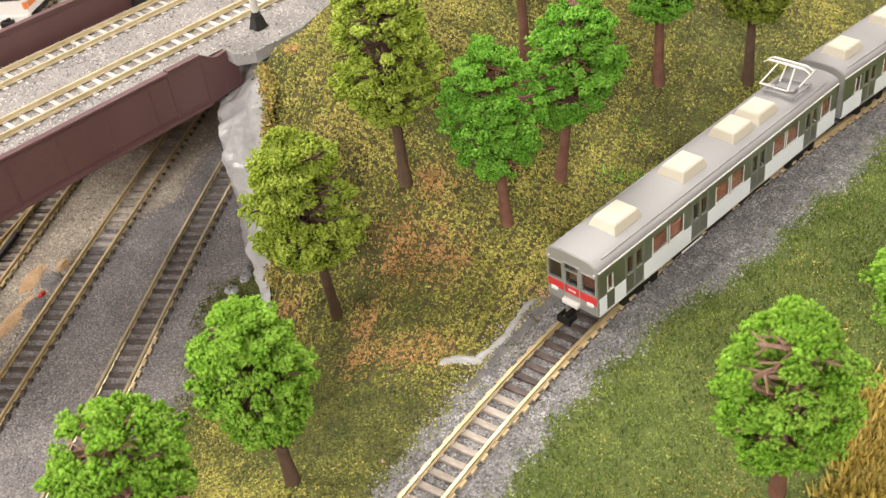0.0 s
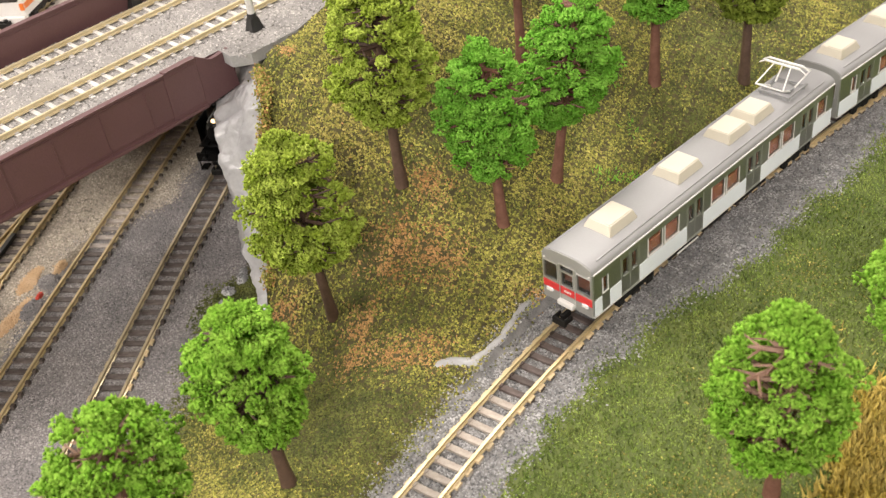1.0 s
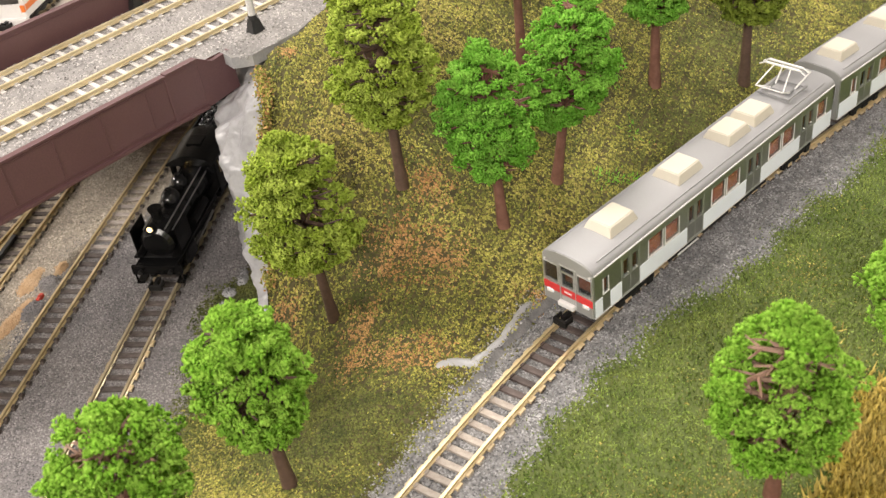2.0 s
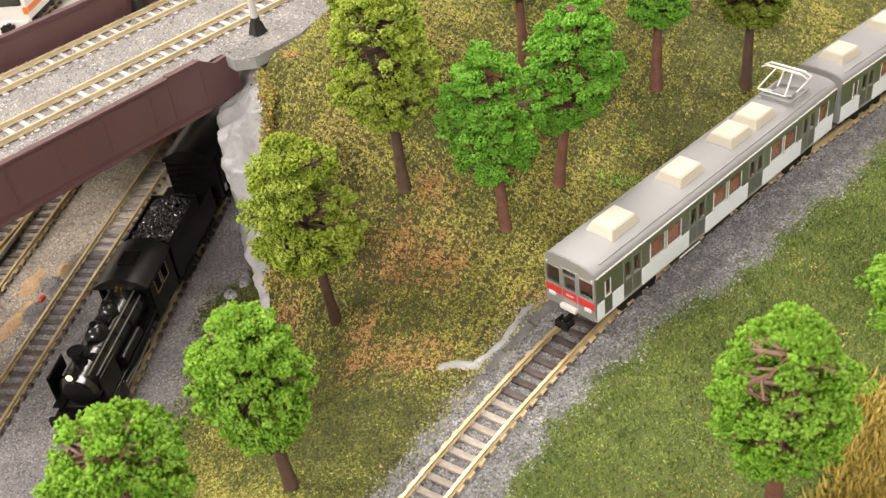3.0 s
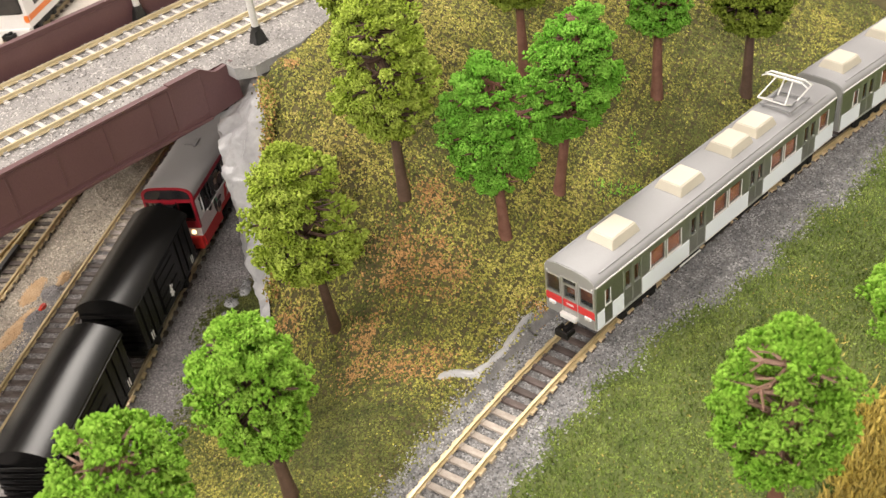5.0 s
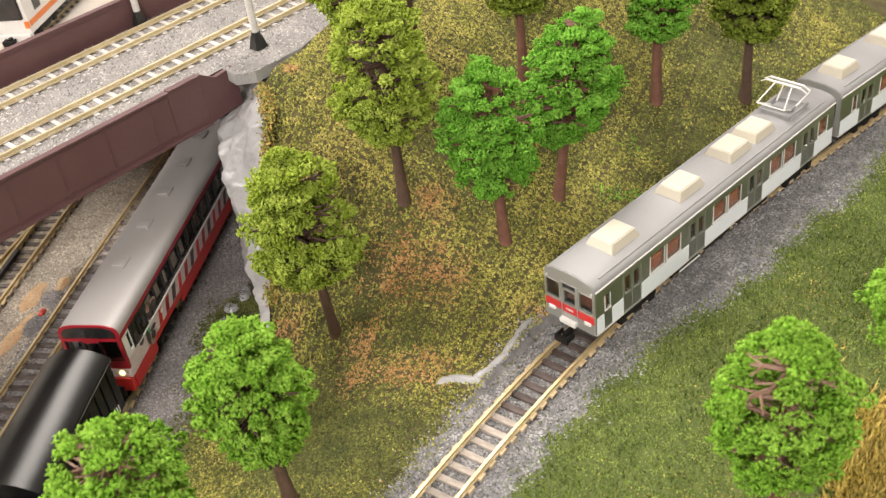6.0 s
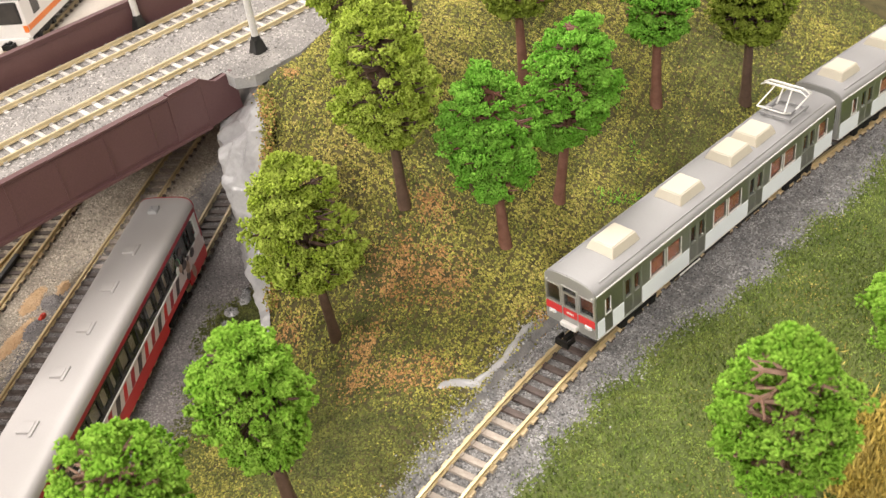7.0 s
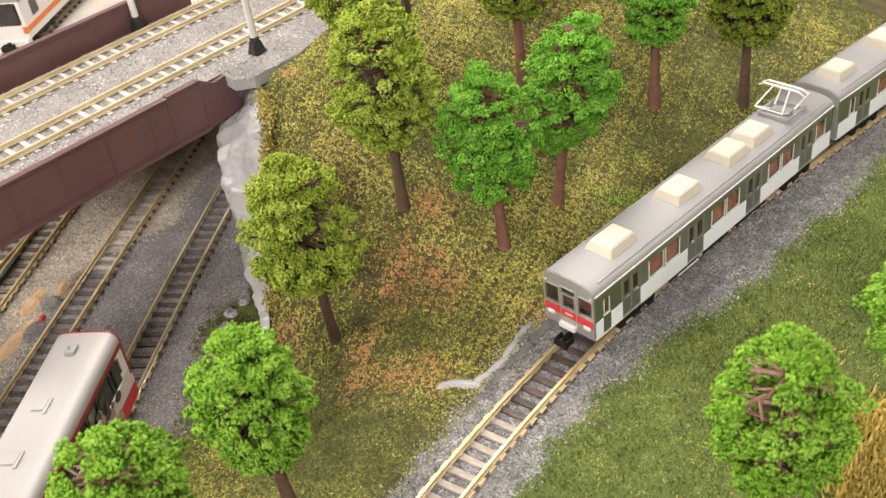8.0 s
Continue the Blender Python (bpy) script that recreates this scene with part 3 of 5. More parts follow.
def build_tree(seed, x, y, tall, radius, crown_from, leaf, bark, label, lean=(0, 0), trunk=2.0, width_at=0.42, limb_bark=None):
    """A model tree: a moulded trunk with tiers of flat limbs, each limb dressed with small tufts of foam crumbs."""
    r = np.random.default_rng(seed)
    z0 = float(height(x, y)) - 0.5
    root = thing("tree", label, "tree", at(x, y, z0), group="model trees")
    lx, ly = lean
    top = tall * 0.9

    def axis_at(h):
        return Vector((lx * h / top, ly * h / top, h))
    bm = bmesh.new()
    ks = 9
    for k in range(ks):
        a, b = k / ks, (k + 1) / ks
        add_tube(bm, axis_at(top * a), axis_at(top * b + 0.05), trunk * (1 - 0.7 * a) * (1.18 if k == 0 else 1), trunk * (1 - 0.7 * b), 9, caps=k in (0, ks - 1))
    part("trunk", bm, bark, root, smooth=50)
    bm = bmesh.new()
    tufts_at = []
    tiers = 10
    for i in range(tiers):
        f = (i + 0.35) / tiers
        h = crown_from + f * (tall - crown_from) * 0.96
        env = radius * shape(f, width_at)
        count = 7 if f < 0.8 else 5
        for k in range(count):
            a = (k + 0.5 * (i % 2) + r.uniform(-0.3, 0.3)) * 2 * math.pi / count
            wave = noise.noise(Vector((math.cos(a) * 1.3, math.sin(a) * 1.3, h * 0.075)) + Vector((seed * 3.7, 0, 0)))
            ln = env * (0.86 + 0.34 * wave) * r.uniform(0.9, 1.06)
            out, side = Vector((math.cos(a), math.sin(a), 0)), Vector((-math.sin(a), math.cos(a), 0))
            p0 = axis_at(min(h, top) + r.uniform(-1.2, 1.2))
            p1 = p0 + out * ln + Vector((0, 0, ln * r.uniform(-0.02, 0.26)))
            mid = p0.lerp(p1, 0.5)
            add_tube(bm, p0, mid, trunk * 0.42, trunk * 0.3, 5, False)
            add_tube(bm, mid, p0.lerp(p1, 0.9), trunk * 0.3, trunk * 0.14, 5, True)
            forks = []
            for o in (-0.42, 0.42):
                e = p0.lerp(p1, 0.86) + side * ln * o
                forks.append(e)
                add_tube(bm, mid, mid.lerp(e, 0.85), trunk * 0.22, trunk * 0.12, 4, True)
            bare = r.random() < (0.42 if limb_bark else 0.22)
            for u in (0.45, 0.62, 0.78, 0.93, 1.0):
                if bare and u < 0.8 or r.random() < 0.06:
                    continue
                tufts_at.append(p0.lerp(p1, u) + side * r.normal(0, 0.07) * ln + Vector((0, 0, r.uniform(0.2, 1.4))))
            for e in forks:
                for u in (0.5, 0.8, 1.0):
                    if not (bare and u < 0.9):
                        tufts_at.append(mid.lerp(e, u) + side * r.normal(0, 0.05) * ln + Vector((0, 0, r.uniform(0.0, 1.5))))
    for k in range(14):
        a, q = r.uniform(0, 6.28), r.uniform(0, 0.16) * radius
        tufts_at.append(axis_at(tall * r.uniform(0.93, 0.985)) + Vector((math.cos(a) * q, math.sin(a) * q, 0)))
    part("branchwork", bm, limb_bark or bark, root, smooth=50)
    near = y < 60
    m = 46 if near else 26
    crumbs, sizes = [], []
    for p in tufts_at:
        if noise.noise(Vector(p) * 0.14 + Vector((seed * 5.1, 3, 0))) < -0.2:
            continue
        cr = radius * r.uniform(0.07, 0.15)
        dv = r.normal(0, 1, (m, 3))
        dv *= (r.uniform(0.35, 1.0, m) ** 0.5 / np.linalg.norm(dv, axis=1))[:, None]
        crumbs.append(np.array(p) + dv * cr * (1.2, 1.2, 0.75))
        sizes.append(r.uniform(0.4, 0.85, m))
    cr, sz = np.concatenate(crumbs), np.concatenate(sizes) * (1.0 if near else 1.3)
    v, f = BITS["crumb"]
    k = len(cr)
    w = v[None] * sz[:, None, None] * r.uniform(0.55, 1.4, (k, len(v), 1))
    w = np.einsum("kij,kvj->kvi", turns(k, 1.2), w) + cr[:, None]
    me = raw_mesh("crown", w.reshape(-1, 3), (f[None] + (np.arange(k) * len(v))[:, None, None]).reshape(-1, 3), leaf)
    me.shade_smooth()
    ob = new("crown", me)
    ob.parent = root
    return root


def shape(f, wide):
    """Crown outline from its foot (0) to its tip (1)."""
    f = min(max(f, 0), 1)
    return (0.55 + 0.45 * math.sin(min(f / wide, 1) * math.pi / 2)) if f < wide else max(0.16, math.cos((f - wide) / (1 - wide) * math.pi / 2) ** 0.75)


TREES = [
    (1, -63.3, -39.4, 70, 17.5, 24, LEAF_OLIVE, BARK_DARK, "olive green model tree on the slope near the cliff", (-2.5, -3), 1.9, 0.36),
    (2, -66, -2, 71.5, 16.5, 25, LEAF_OLIVE, BARK_DARK, "tall olive green model tree high on the hill", (0, 0), 2.0, 0.4),
    (3, -39.2, 14.9, 64, 16.5, 20, LEAF_MID, BARK, "mid green model tree on the hillside", (-2.5, 0), 2.0, 0.36),
    (4, -41.7, 43.8, 69, 16.5, 24, LEAF_MID, BARK, "dense green model tree with reddish trunk above the train", (8, 4), 2.0, 0.42),
    (5, -49.2, 108.4, 68, 15.5, 27, LEAF_MID, BARK, "mid green model tree behind the parked train", (1, 0), 2.2, 0.4),
    (6, -30.3, 138.2, 68, 16, 27, LEAF_DEEP, BARK_DARK, "deep green model tree behind the parked train", (1, 0), 2.2, 0.4),
    (7, -19.4, -91.3, 61.5, 15.2, 17, LEAF_BRIGHT, BARK_DARK, "bright green model tree at the foot of the hill", (-2.5, -1.5), 2.0, 0.5),
    (8, -115.9, 52.8, 64, 14, 30, LEAF_OLIVE, BARK_DARK, "olive green model tree on the hilltop by the plateau", (0, 0), 2.0, 0.4),
    (9, -80.5, 72.3, 66, 16, 27, LEAF_DEEP, BARK, "deep olive model tree on the upper hill", (0, 0), 2.1, 0.4),
    (10, -21.5, -129.5, 62, 16.5, 20, LEAF_BRIGHT, BARK, "bright green model tree with pinkish branches close by the yard", (0, 0), 2.0, 0.45, BARK_PINK_LIT),
    (11, 77.2, -17.2, 60.5, 17.2, 14, LEAF_BRIGHT, BARK, "bright green model tree on the meadow", (0, 0), 2.0, 0.4, BARK_PINK_LIT),
    (12, 89.4, 26.8, 60, 16, 26, LEAF_BRIGHT, BARK, "bright green model tree at the meadow's edge", (0, 0), 2.0, 0.45),
    (13, -112, 137, 66, 16, 27, LEAF_DEEP, BARK, "deep green model tree far up the hill", (0, 0), 2.1, 0.4),
    (14, -103, 21, 62, 16.5, 21, LEAF_OLIVE, BARK_DARK, "olive green model tree beside the plateau edge", (0, 0), 2.0, 0.42),
]
for t in TREES:
    build_tree(*t)


# ---- trains ----
STEEL = mat("brushed_steel_side", (0.36, 0.37, 0.335), (0.42, 0.43, 0.395), 25, 0.28, metal=0.9, bump=0.02, bsize=0.5)
STEEL_FRONT = mat("satin_steel_front", (0.37, 0.37, 0.36), (0.43, 0.43, 0.42), 20, 0.4, metal=0.35, grain=0.3)
DOOR_TRIM = mat("dull_steel_trim", (0.34, 0.35, 0.32), (0.40, 0.41, 0.38), 12, 0.4, metal=0.4, grain=0.3)
STEEL_PALE = mat("pale_corrugated_panel", (0.80, 0.85, 0.91), (0.84, 0.89, 0.94), 18, 0.4, metal=0.0, grain=0.2)
ROOF_GREY = mat("grey_roof_paint", (0.31, 0.31, 0.32), (0.345, 0.345, 0.355), 30, 0.45, bump=0.01, bsize=0.4, grain=0.3)
ROOF_LINE = mat("roof_gutter_grey", (0.30, 0.30, 0.31), (0.36, 0.36, 0.37), 8, 0.5)
CREAM = mat("cream_cooler_plastic", (0.63, 0.585, 0.49), (0.66, 0.615, 0.52), 14, 0.5, grain=0.15)
RED_BAND = mat("red_band", (0.62, 0.035, 0.04), (0.68, 0.05, 0.05), 10, 0.35)
WHITE = mat("white_paint", (0.78, 0.77, 0.76), (0.82, 0.81, 0.80), 10, 0.4, grain=0.3)
GLASS = glass("window_glass", (0.62, 0.66, 0.66))
GLASS_DARK = mat("dark_window_glass", (0.02, 0.02, 0.022), (0.035, 0.033, 0.033), 6, 0.08, spec=0.7)
SEAT_RED = mat("red_brown_seats", (0.36, 0.11, 0.055), (0.46, 0.15, 0.08), 5, 0.6)
UNDER = mat("black_underframe", (0.007, 0.0067, 0.0067), (0.014, 0.0135, 0.013), 4, 0.55, bump=0.08, bsize=0.5, spec=0.3)
BLACK_GLOSS = mat("black_wagon_paint", (0.004, 0.004, 0.004), (0.007, 0.0068, 0.0065), 14, 0.27, spec=0.32)
BLACK_SATIN = mat("black_engine_paint", (0.004, 0.004, 0.0043), (0.007, 0.0067, 0.0065), 7, 0.24, spec=0.22)
BLACK_BOILER = mat("polished_boiler_black", (0.006, 0.006, 0.0065), (0.009, 0.0088, 0.0088), 7, 0.22, spec=0.7)
COAL = mat("glossy_coal", (0.010, 0.010, 0.011), (0.022, 0.022, 0.024), 1.5, 0.25, island=0.6, spec=0.8)
BRASS_PIPE = mat("polished_brass", (0.72, 0.52, 0.20), (0.80, 0.60, 0.27), 2, 0.25, metal=1.0)
ROD = mat("bright_steel_rod", (0.50, 0.49, 0.47), (0.58, 0.57, 0.55), 4, 0.3, metal=0.9)
LAMP_WARM = glow("lit_headlamp", (1.0, 0.70, 0.36), 2.6)
LAMP_OFF = mat("lamp_lens", (0.75, 0.74, 0.70), (0.8, 0.79, 0.76), 1, 0.15)
RAIL_RED = mat("crimson_car_paint", (0.30, 0.012, 0.025), (0.34, 0.018, 0.03), 12, 0.3, grain=0.4)
RAIL_SKIRT = mat("bright_red_skirt", (0.52, 0.02, 0.02), (0.57, 0.03, 0.025), 12, 0.35, grain=0.4)
RAIL_ROOF = mat("silver_white_roof", (0.38, 0.365, 0.365), (0.41, 0.395, 0.395), 30, 0.5, metal=0.1, grain=0.2)
RAIL_PINK = mat("pale_pink_side", (0.66, 0.56, 0.56), (0.72, 0.62, 0.61), 10, 0.4)
CURTAIN = mat("tan_curtain", (0.42, 0.31, 0.22), (0.52, 0.40, 0.29), 5, 0.7)
DECAL_DARK = mat("dark_artwork", (0.035, 0.025, 0.03), (0.10, 0.07, 0.07), 2.5, 0.4)
DECAL_TAN = mat("tan_artwork", (0.35, 0.22, 0.16), (0.48, 0.34, 0.28), 2.0, 0.4)
DECAL_GREEN = mat("green_artwork", (0.12, 0.42, 0.22), (0.2, 0.5, 0.3), 2.0, 0.4)
ORANGE = mat("orange_band", (0.78, 0.20, 0.03), (0.82, 0.25, 0.05), 6, 0.4)


def wall(bm, u0, u1, z0, z1, holes, put, thick):
    """A wall from u0 to u1 with openings (u0, u1, z0, z1); put(u, v, z) gives the place, v being the depth."""
    us = sorted({u0, u1, *[h[0] for h in holes], *[h[1] for h in holes]})
    zs = sorted({z0, z1, *[h[2] for h in holes], *[h[3] for h in holes]})

    def solid(i, k):
        if not (0 <= i < len(us) - 1 and 0 <= k < len(zs) - 1):
            return False
        m, n = (us[i] + us[i + 1]) / 2, (zs[k] + zs[k + 1]) / 2
        return not any(h[0] < m < h[1] and h[2] < n < h[3] for h in holes)
    made = {}

    def vert(i, v, k):
        if (i, v, k) not in made:
            made[i, v, k] = bm.verts.new(put(us[i], v * thick, zs[k]))
        return made[i, v, k]
    for i in range(len(us) - 1):
        for k in range(len(zs) - 1):
            if not solid(i, k):
                continue
            for v in (0, 1):
                bm.faces.new((vert(i, v, k), vert(i + 1, v, k), vert(i + 1, v, k + 1), vert(i, v, k + 1)))
            for di, dk, p, q in ((-1, 0, (i, k), (i, k + 1)), (1, 0, (i + 1, k), (i + 1, k + 1)), (0, -1, (i, k), (i + 1, k)), (0, 1, (i, k + 1), (i + 1, k + 1))):
                if not solid(i + di, k + dk):
                    bm.faces.new((vert(p[0], 0, p[1]), vert(q[0], 0, q[1]), vert(q[0], 1, q[1]), vert(p[0], 1, p[1])))


def side_put(w, sgn):
    return lambda u, v, z: (sgn * (w - v), u, z)


def end_put(y, sgn):
    return lambda u, v, z: (u, y + sgn * v, z)


def roof_profile(w, z_eave, z_top, under=0.0, k=12, square=0.72):
    top = []
    for i in range(k + 1):
        a = math.pi * i / k
        c, s = math.cos(a), math.sin(a)
        top.append((w * math.copysign(abs(c) ** square, c), z_eave + (z_top - z_eave) * s ** (square + 0.13)))
    return top + [(-w, z_eave - under), (w, z_eave - under)]


def arc_profile(w, z_eave, z_top, under=0.5, k=18):
    """A shallow arched roof with a crisp edge."""
    return [(w * (1 - 2 * i / k), z_eave + (z_top - z_eave) * (1 - (1 - 2 * i / k) ** 2)) for i in range(k + 1)] + [(-w, z_eave - under), (w, z_eave - under)]


def wheelset(bm, y, r=2.8, gauge=9.0):
    for s in (-1, 1):
        add_tube(bm, (s * (gauge / 2 - 0.9), y, r), (s * (gauge / 2 + 0.9), y, r), r, r, 14)
        add_tube(bm, (s * (gauge / 2 - 1.3), y, r), (s * (gauge / 2 - 0.85), y, r), r + 0.5, r + 0.5, 14)
    add_tube(bm, (-gauge / 2, y, r), (gauge / 2, y, r), 0.6, 0.6, 6)


def bogie(parent, y, spread=6.9, half=8.0):
    bm = bmesh.new()
    wheelset(bm, y - spread)
    wheelset(bm, y + spread)
    for s in (-1, 1):
        add_box(bm, s * half - 0.5, s * half + 0.5, y - spread - 2.2, y + spread + 2.2, 2.6, 4.4, 0.2)
        for k in (-1, 1):
            add_box(bm, s * half - 0.8, s * half + 0.8, y + k * spread - 1.3, y + k * spread + 1.3, 1.6, 4.0, 0.2)
        add_box(bm, s * half - 0.7, s * half + 0.7, y - 1.8, y + 1.8, 1.8, 3.4, 0.2)
    add_box(bm, -half, half, y - 2, y + 2, 3.5, 5.8)
    part("bogie", bm, UNDER, parent)


def coupler(parent, y, d):
    bm = bmesh.new()
    add_box(bm, -0.7, 0.7, y, y + d * 3.4, 3.0, 4.6, 0.1) if d > 0 else add_box(bm, -0.7, 0.7, y + d * 3.4, y, 3.0, 4.6, 0.1)
    for s in (-1, 1):
        lo, hi = sorted((y + d * 1.4, y + d * 4.8))
        add_box(bm, s * 2.1 - 0.3, s * 2.1 + 0.3, lo, hi, 2.6, 4.2, 0.1)
    lo, hi = sorted((y + d * 4.0, y + d * 5.0))
    add_box(bm, -2.4, 2.4, lo, hi, 2.0, 4.2, 0.15)
    part("coupler", bm, UNDER, parent)


def cooler_unit(parent, y, ln, w=9.8, z=23.6, tall=3.9):
    bm = bmesh.new()
    q = [(-w / 2, 0), (w / 2, 0), (w / 2, 1.3), (w / 2 - 1.1, tall), (-w / 2 + 1.1, tall), (-w / 2, 1.3)]
    add_prism(bm, [(x, z + h) for x, h in q], y, y + ln)
    for v in bm.verts:
        if v.co.z > z + tall - 0.2:
            v.co.y += 1.5 if v.co.y < y + ln / 2 else -1.0
    bmesh.ops.bevel(bm, geom=list(bm.edges), offset=0.28, segments=2, affect="EDGES")
    ob = part("roof_cooler", bm, CREAM, parent, "cream roof air-conditioner", 40)
    # Slots are raised strips; the shadow inside them is only their grey colour.
    bm = bmesh.new()
    for k in range(5):
        yy = y + 3 + k * (ln - 6) / 4.4
        add_box(bm, w / 2 - 0.05, w / 2 + 0.06, yy, yy + 0.9, z + 0.4, z + 1.0)
    part("vent_slot", bm, mat_cache("slot_shadow_grey"), ob)


@functools.lru_cache(None)
def mat_cache(name):
    return mat(name, (0.35, 0.33, 0.30), (0.4, 0.38, 0.34), 3, 0.6)


def commuter_car(m, label, cab, coolers, panto):
    L, W = 130.5, 9.3
    root = thing("commuter_car", label, "train car", m, group="parked silver train")
    doors = [17.0 + 32.2 * k for k in range(4)]
    holes, wins, dwins = [], [], []
    for a, b in zip(doors, doors[1:]):
        for c in ((a + b) / 2 - 4.1, (a + b) / 2 + 4.1):
            wins.append((c - 3.3, c + 3.3, 13.0, 19.0))
    wins.append((8.0, 10.4, 13.0, 18.6) if not cab else (4.6, 6.6, 13.2, 18.2))
    wins.append((L - 10.6, L - 5.2, 13.0, 19.0))
    for d in doors:
        dwins += [(d - 3.3, d - 0.9, 13.2, 18.8), (d + 0.9, d + 3.3, 13.2, 18.8)]
    for sgn in (-1, 1):
        bm = bmesh.new()
        wall(bm, 0.6, L - 0.4, 6.0, 21.6, wins + dwins, side_put(W, sgn), 0.7)
        body = part("side_wall", bm, STEEL, root, "brushed stainless steel side")
        for w in wins + dwins:
            bm = bmesh.new()
            add_box(bm, sgn * (W - 0.45) - 0.08, sgn * (W - 0.45) + 0.08, w[0] - 0.1, w[1] + 0.1, w[2] - 0.1, w[3] + 0.1)
            part("window_pane", bm, GLASS, body).visible_shadow = False
        for w in wins:        # bright sills and frames
            bm = bmesh.new()
            x0, x1 = sorted((sgn * (W - 0.1), sgn * (W + 0.22)))
            add_box(bm, x0, x1, w[0] - 0.4, w[1] + 0.4, w[2] - 0.55, w[2] - 0.05)
            add_box(bm, x0, x1 if sgn < 0 else x1 - 0.12, w[0] - 0.35, w[0], w[2], w[3])
            add_box(bm, x0, x1 if sgn < 0 else x1 - 0.12, w[1], w[1] + 0.35, w[2], w[3])
            part("window_frame", bm, WHITE, body)
        # pale corrugated lower panels between the doors
        edges = [0.6 if cab else 1.0, *sum([[d - 4.3, d + 4.3] for d in doors], []), L - 0.8]
        spans = list(zip(edges[::2], edges[1::2]))
        if cab:
            spans[0] = (7.6, edges[1])
            spans.append((0.6, 3.9))
        for a, b in spans:
            bm = bmesh.new()
            x0, x1 = sorted((sgn * (W - 0.1), sgn * (W + 0.16)))
            add_box(bm, x0, x1, a, b, 6.4, 12.1, 0.06)
            for k in range(5):
                xa, xb = sorted((sgn * (W + 0.1), sgn * (W + 0.2)))
                add_box(bm, xa, xb, a + 0.15, b - 0.15, 6.9 + k * 1.05, 7.3 + k * 1.05)
            part("corrugated_panel", bm, STEEL_PALE, body, "pale corrugated panel")
        for d in doors:
            bm = bmesh.new()
            xa, xb = sorted((sgn * (W - 0.1), sgn * (W + 0.1)))
            for e in (d - 4.3, d - 0.12, d + 4.06):
                add_box(bm, xa, xb, e, e + 0.24, 6.3, 20.0)
            xa, xb = sorted((sgn * (W - 0.1), sgn * (W + 0.3)))
            add_box(bm, xa, xb, d - 4.2, d + 4.2, 6.0, 6.45)
            for e in (d - 3.4, d + 0.8):
                add_box(bm, xa, xb, e, e + 2.6, 12.75, 13.1)
            part("sliding_door", bm, DOOR_TRIM, body)
        bm = bmesh.new()
        x0, x1 = sorted((sgn * (W - 0.2), sgn * (W + 0.28)))
        add_box(bm, x0, x1, 0.4, L - 0.4, 21.3, 21.75, 0.08)
        add_box(bm, x0, x1 - 0.1 if sgn > 0 else x1, 0.4, L - 0.4, 5.9, 6.25)
        part("gutter", bm, WHITE, root, "bright eaves strip")
        bm = bmesh.new()
        for a, b in ((4, L - 5),):
            add_box(bm, sgn * 7.55 - 0.22, sgn * 7.55 + 0.22, a, b, 23.2, 24.0)
        part("roof_rail", bm, ROOF_LINE, root)
    # ends
    for y, sgn, face in ((0.0, 1, cab), (L, -1, False)):
        bm = bmesh.new()
        hs = [(-8.5, -3.7, 13.6, 19.6), (3.7, 8.5, 13.6, 19.6), (-2.1, 2.1, 13.4, 18.0), (-2.4, 2.4, 18.7, 20.4)] if face else [(-7.6, -4.2, 13.6, 19), (4.2, 7.6, 13.6, 19), (-2.6, 2.6, 7.2, 19.2)]
        wall(bm, -W + 0.25, W - 0.25, 6.0, 21.6, hs, end_put(y, sgn), 0.7)
        add_prism(bm, [q for q in roof_profile(W - 0.25, 21.55, 24.5)], *sorted((y, y + sgn * 0.7)))
        end = part("end_wall", bm, STEEL_FRONT, root, "steel cab front" if face else "")
        for h in hs:
            bm = bmesh.new()
            ya, yb = sorted((y + sgn * 0.35, y + sgn * 0.5))
            add_box(bm, h[0] - 0.1, h[1] + 0.1, ya, yb, h[2] - 0.1, h[3] + 0.1)
            part("window_pane", bm, GLASS if h[3] < 20.2 and not (not face and h[2] < 8) else GLASS_DARK, end).visible_shadow = False
            bm = bmesh.new()
            yc, yd = sorted((y - sgn * 0.16, y + sgn * 0.3))
            for a, b, c, d in ((h[0] - 0.3, h[0], h[2] - 0.3, h[3] + 0.3), (h[1], h[1] + 0.3, h[2] - 0.3, h[3] + 0.3), (h[0], h[1], h[2] - 0.35, h[2]), (h[0], h[1], h[3], h[3] + 0.3)):
                add_box(bm, a, b, yc, yd, c, d)
            part("window_frame", bm, mat_steel_trim(), end)
        if face:
            bm = bmesh.new()
            for a, b in ((-W + 0.28, -3.0), (-2.6, 2.6), (3.0, W - 0.28)):
                add_box(bm, a, b, y - 0.16, y + 0.2, 10.0, 12.6, 0.05)
            part("red_stripe", bm, RED_BAND, end, "red band across the cab front")
            bm = bmesh.new()
            for s in (-1, 1):
                add_box(bm, s * 2.85 - 0.14, s * 2.85 + 0.14, y - 0.22, y + 0.2, 6.4, 20.8)
                add_box(bm, s * 9.0 - 0.12, s * 9.0 + 0.12, y - 0.1, y + 0.4, 6.2, 21.4)
            part("door_rail", bm, mat_steel_trim(), end)
            for s in (-1, 1):
                bm = bmesh.new()
                add_box(bm, s * 6.6 - 1.2, s * 6.6 + 1.2, y - 0.5, y + 0.2, 9.0, 10.2, 0.25)
                lamp = part("lamp_housing", bm, STEEL_PALE, end)
                for o in (-0.55, 0.55):
                    bm = bmesh.new()
                    add_tube(bm, (s * 6.6 + o, y - 0.75, 9.6), (s * 6.6 + o, y - 0.3, 9.6), 0.45, 0.45, 10)
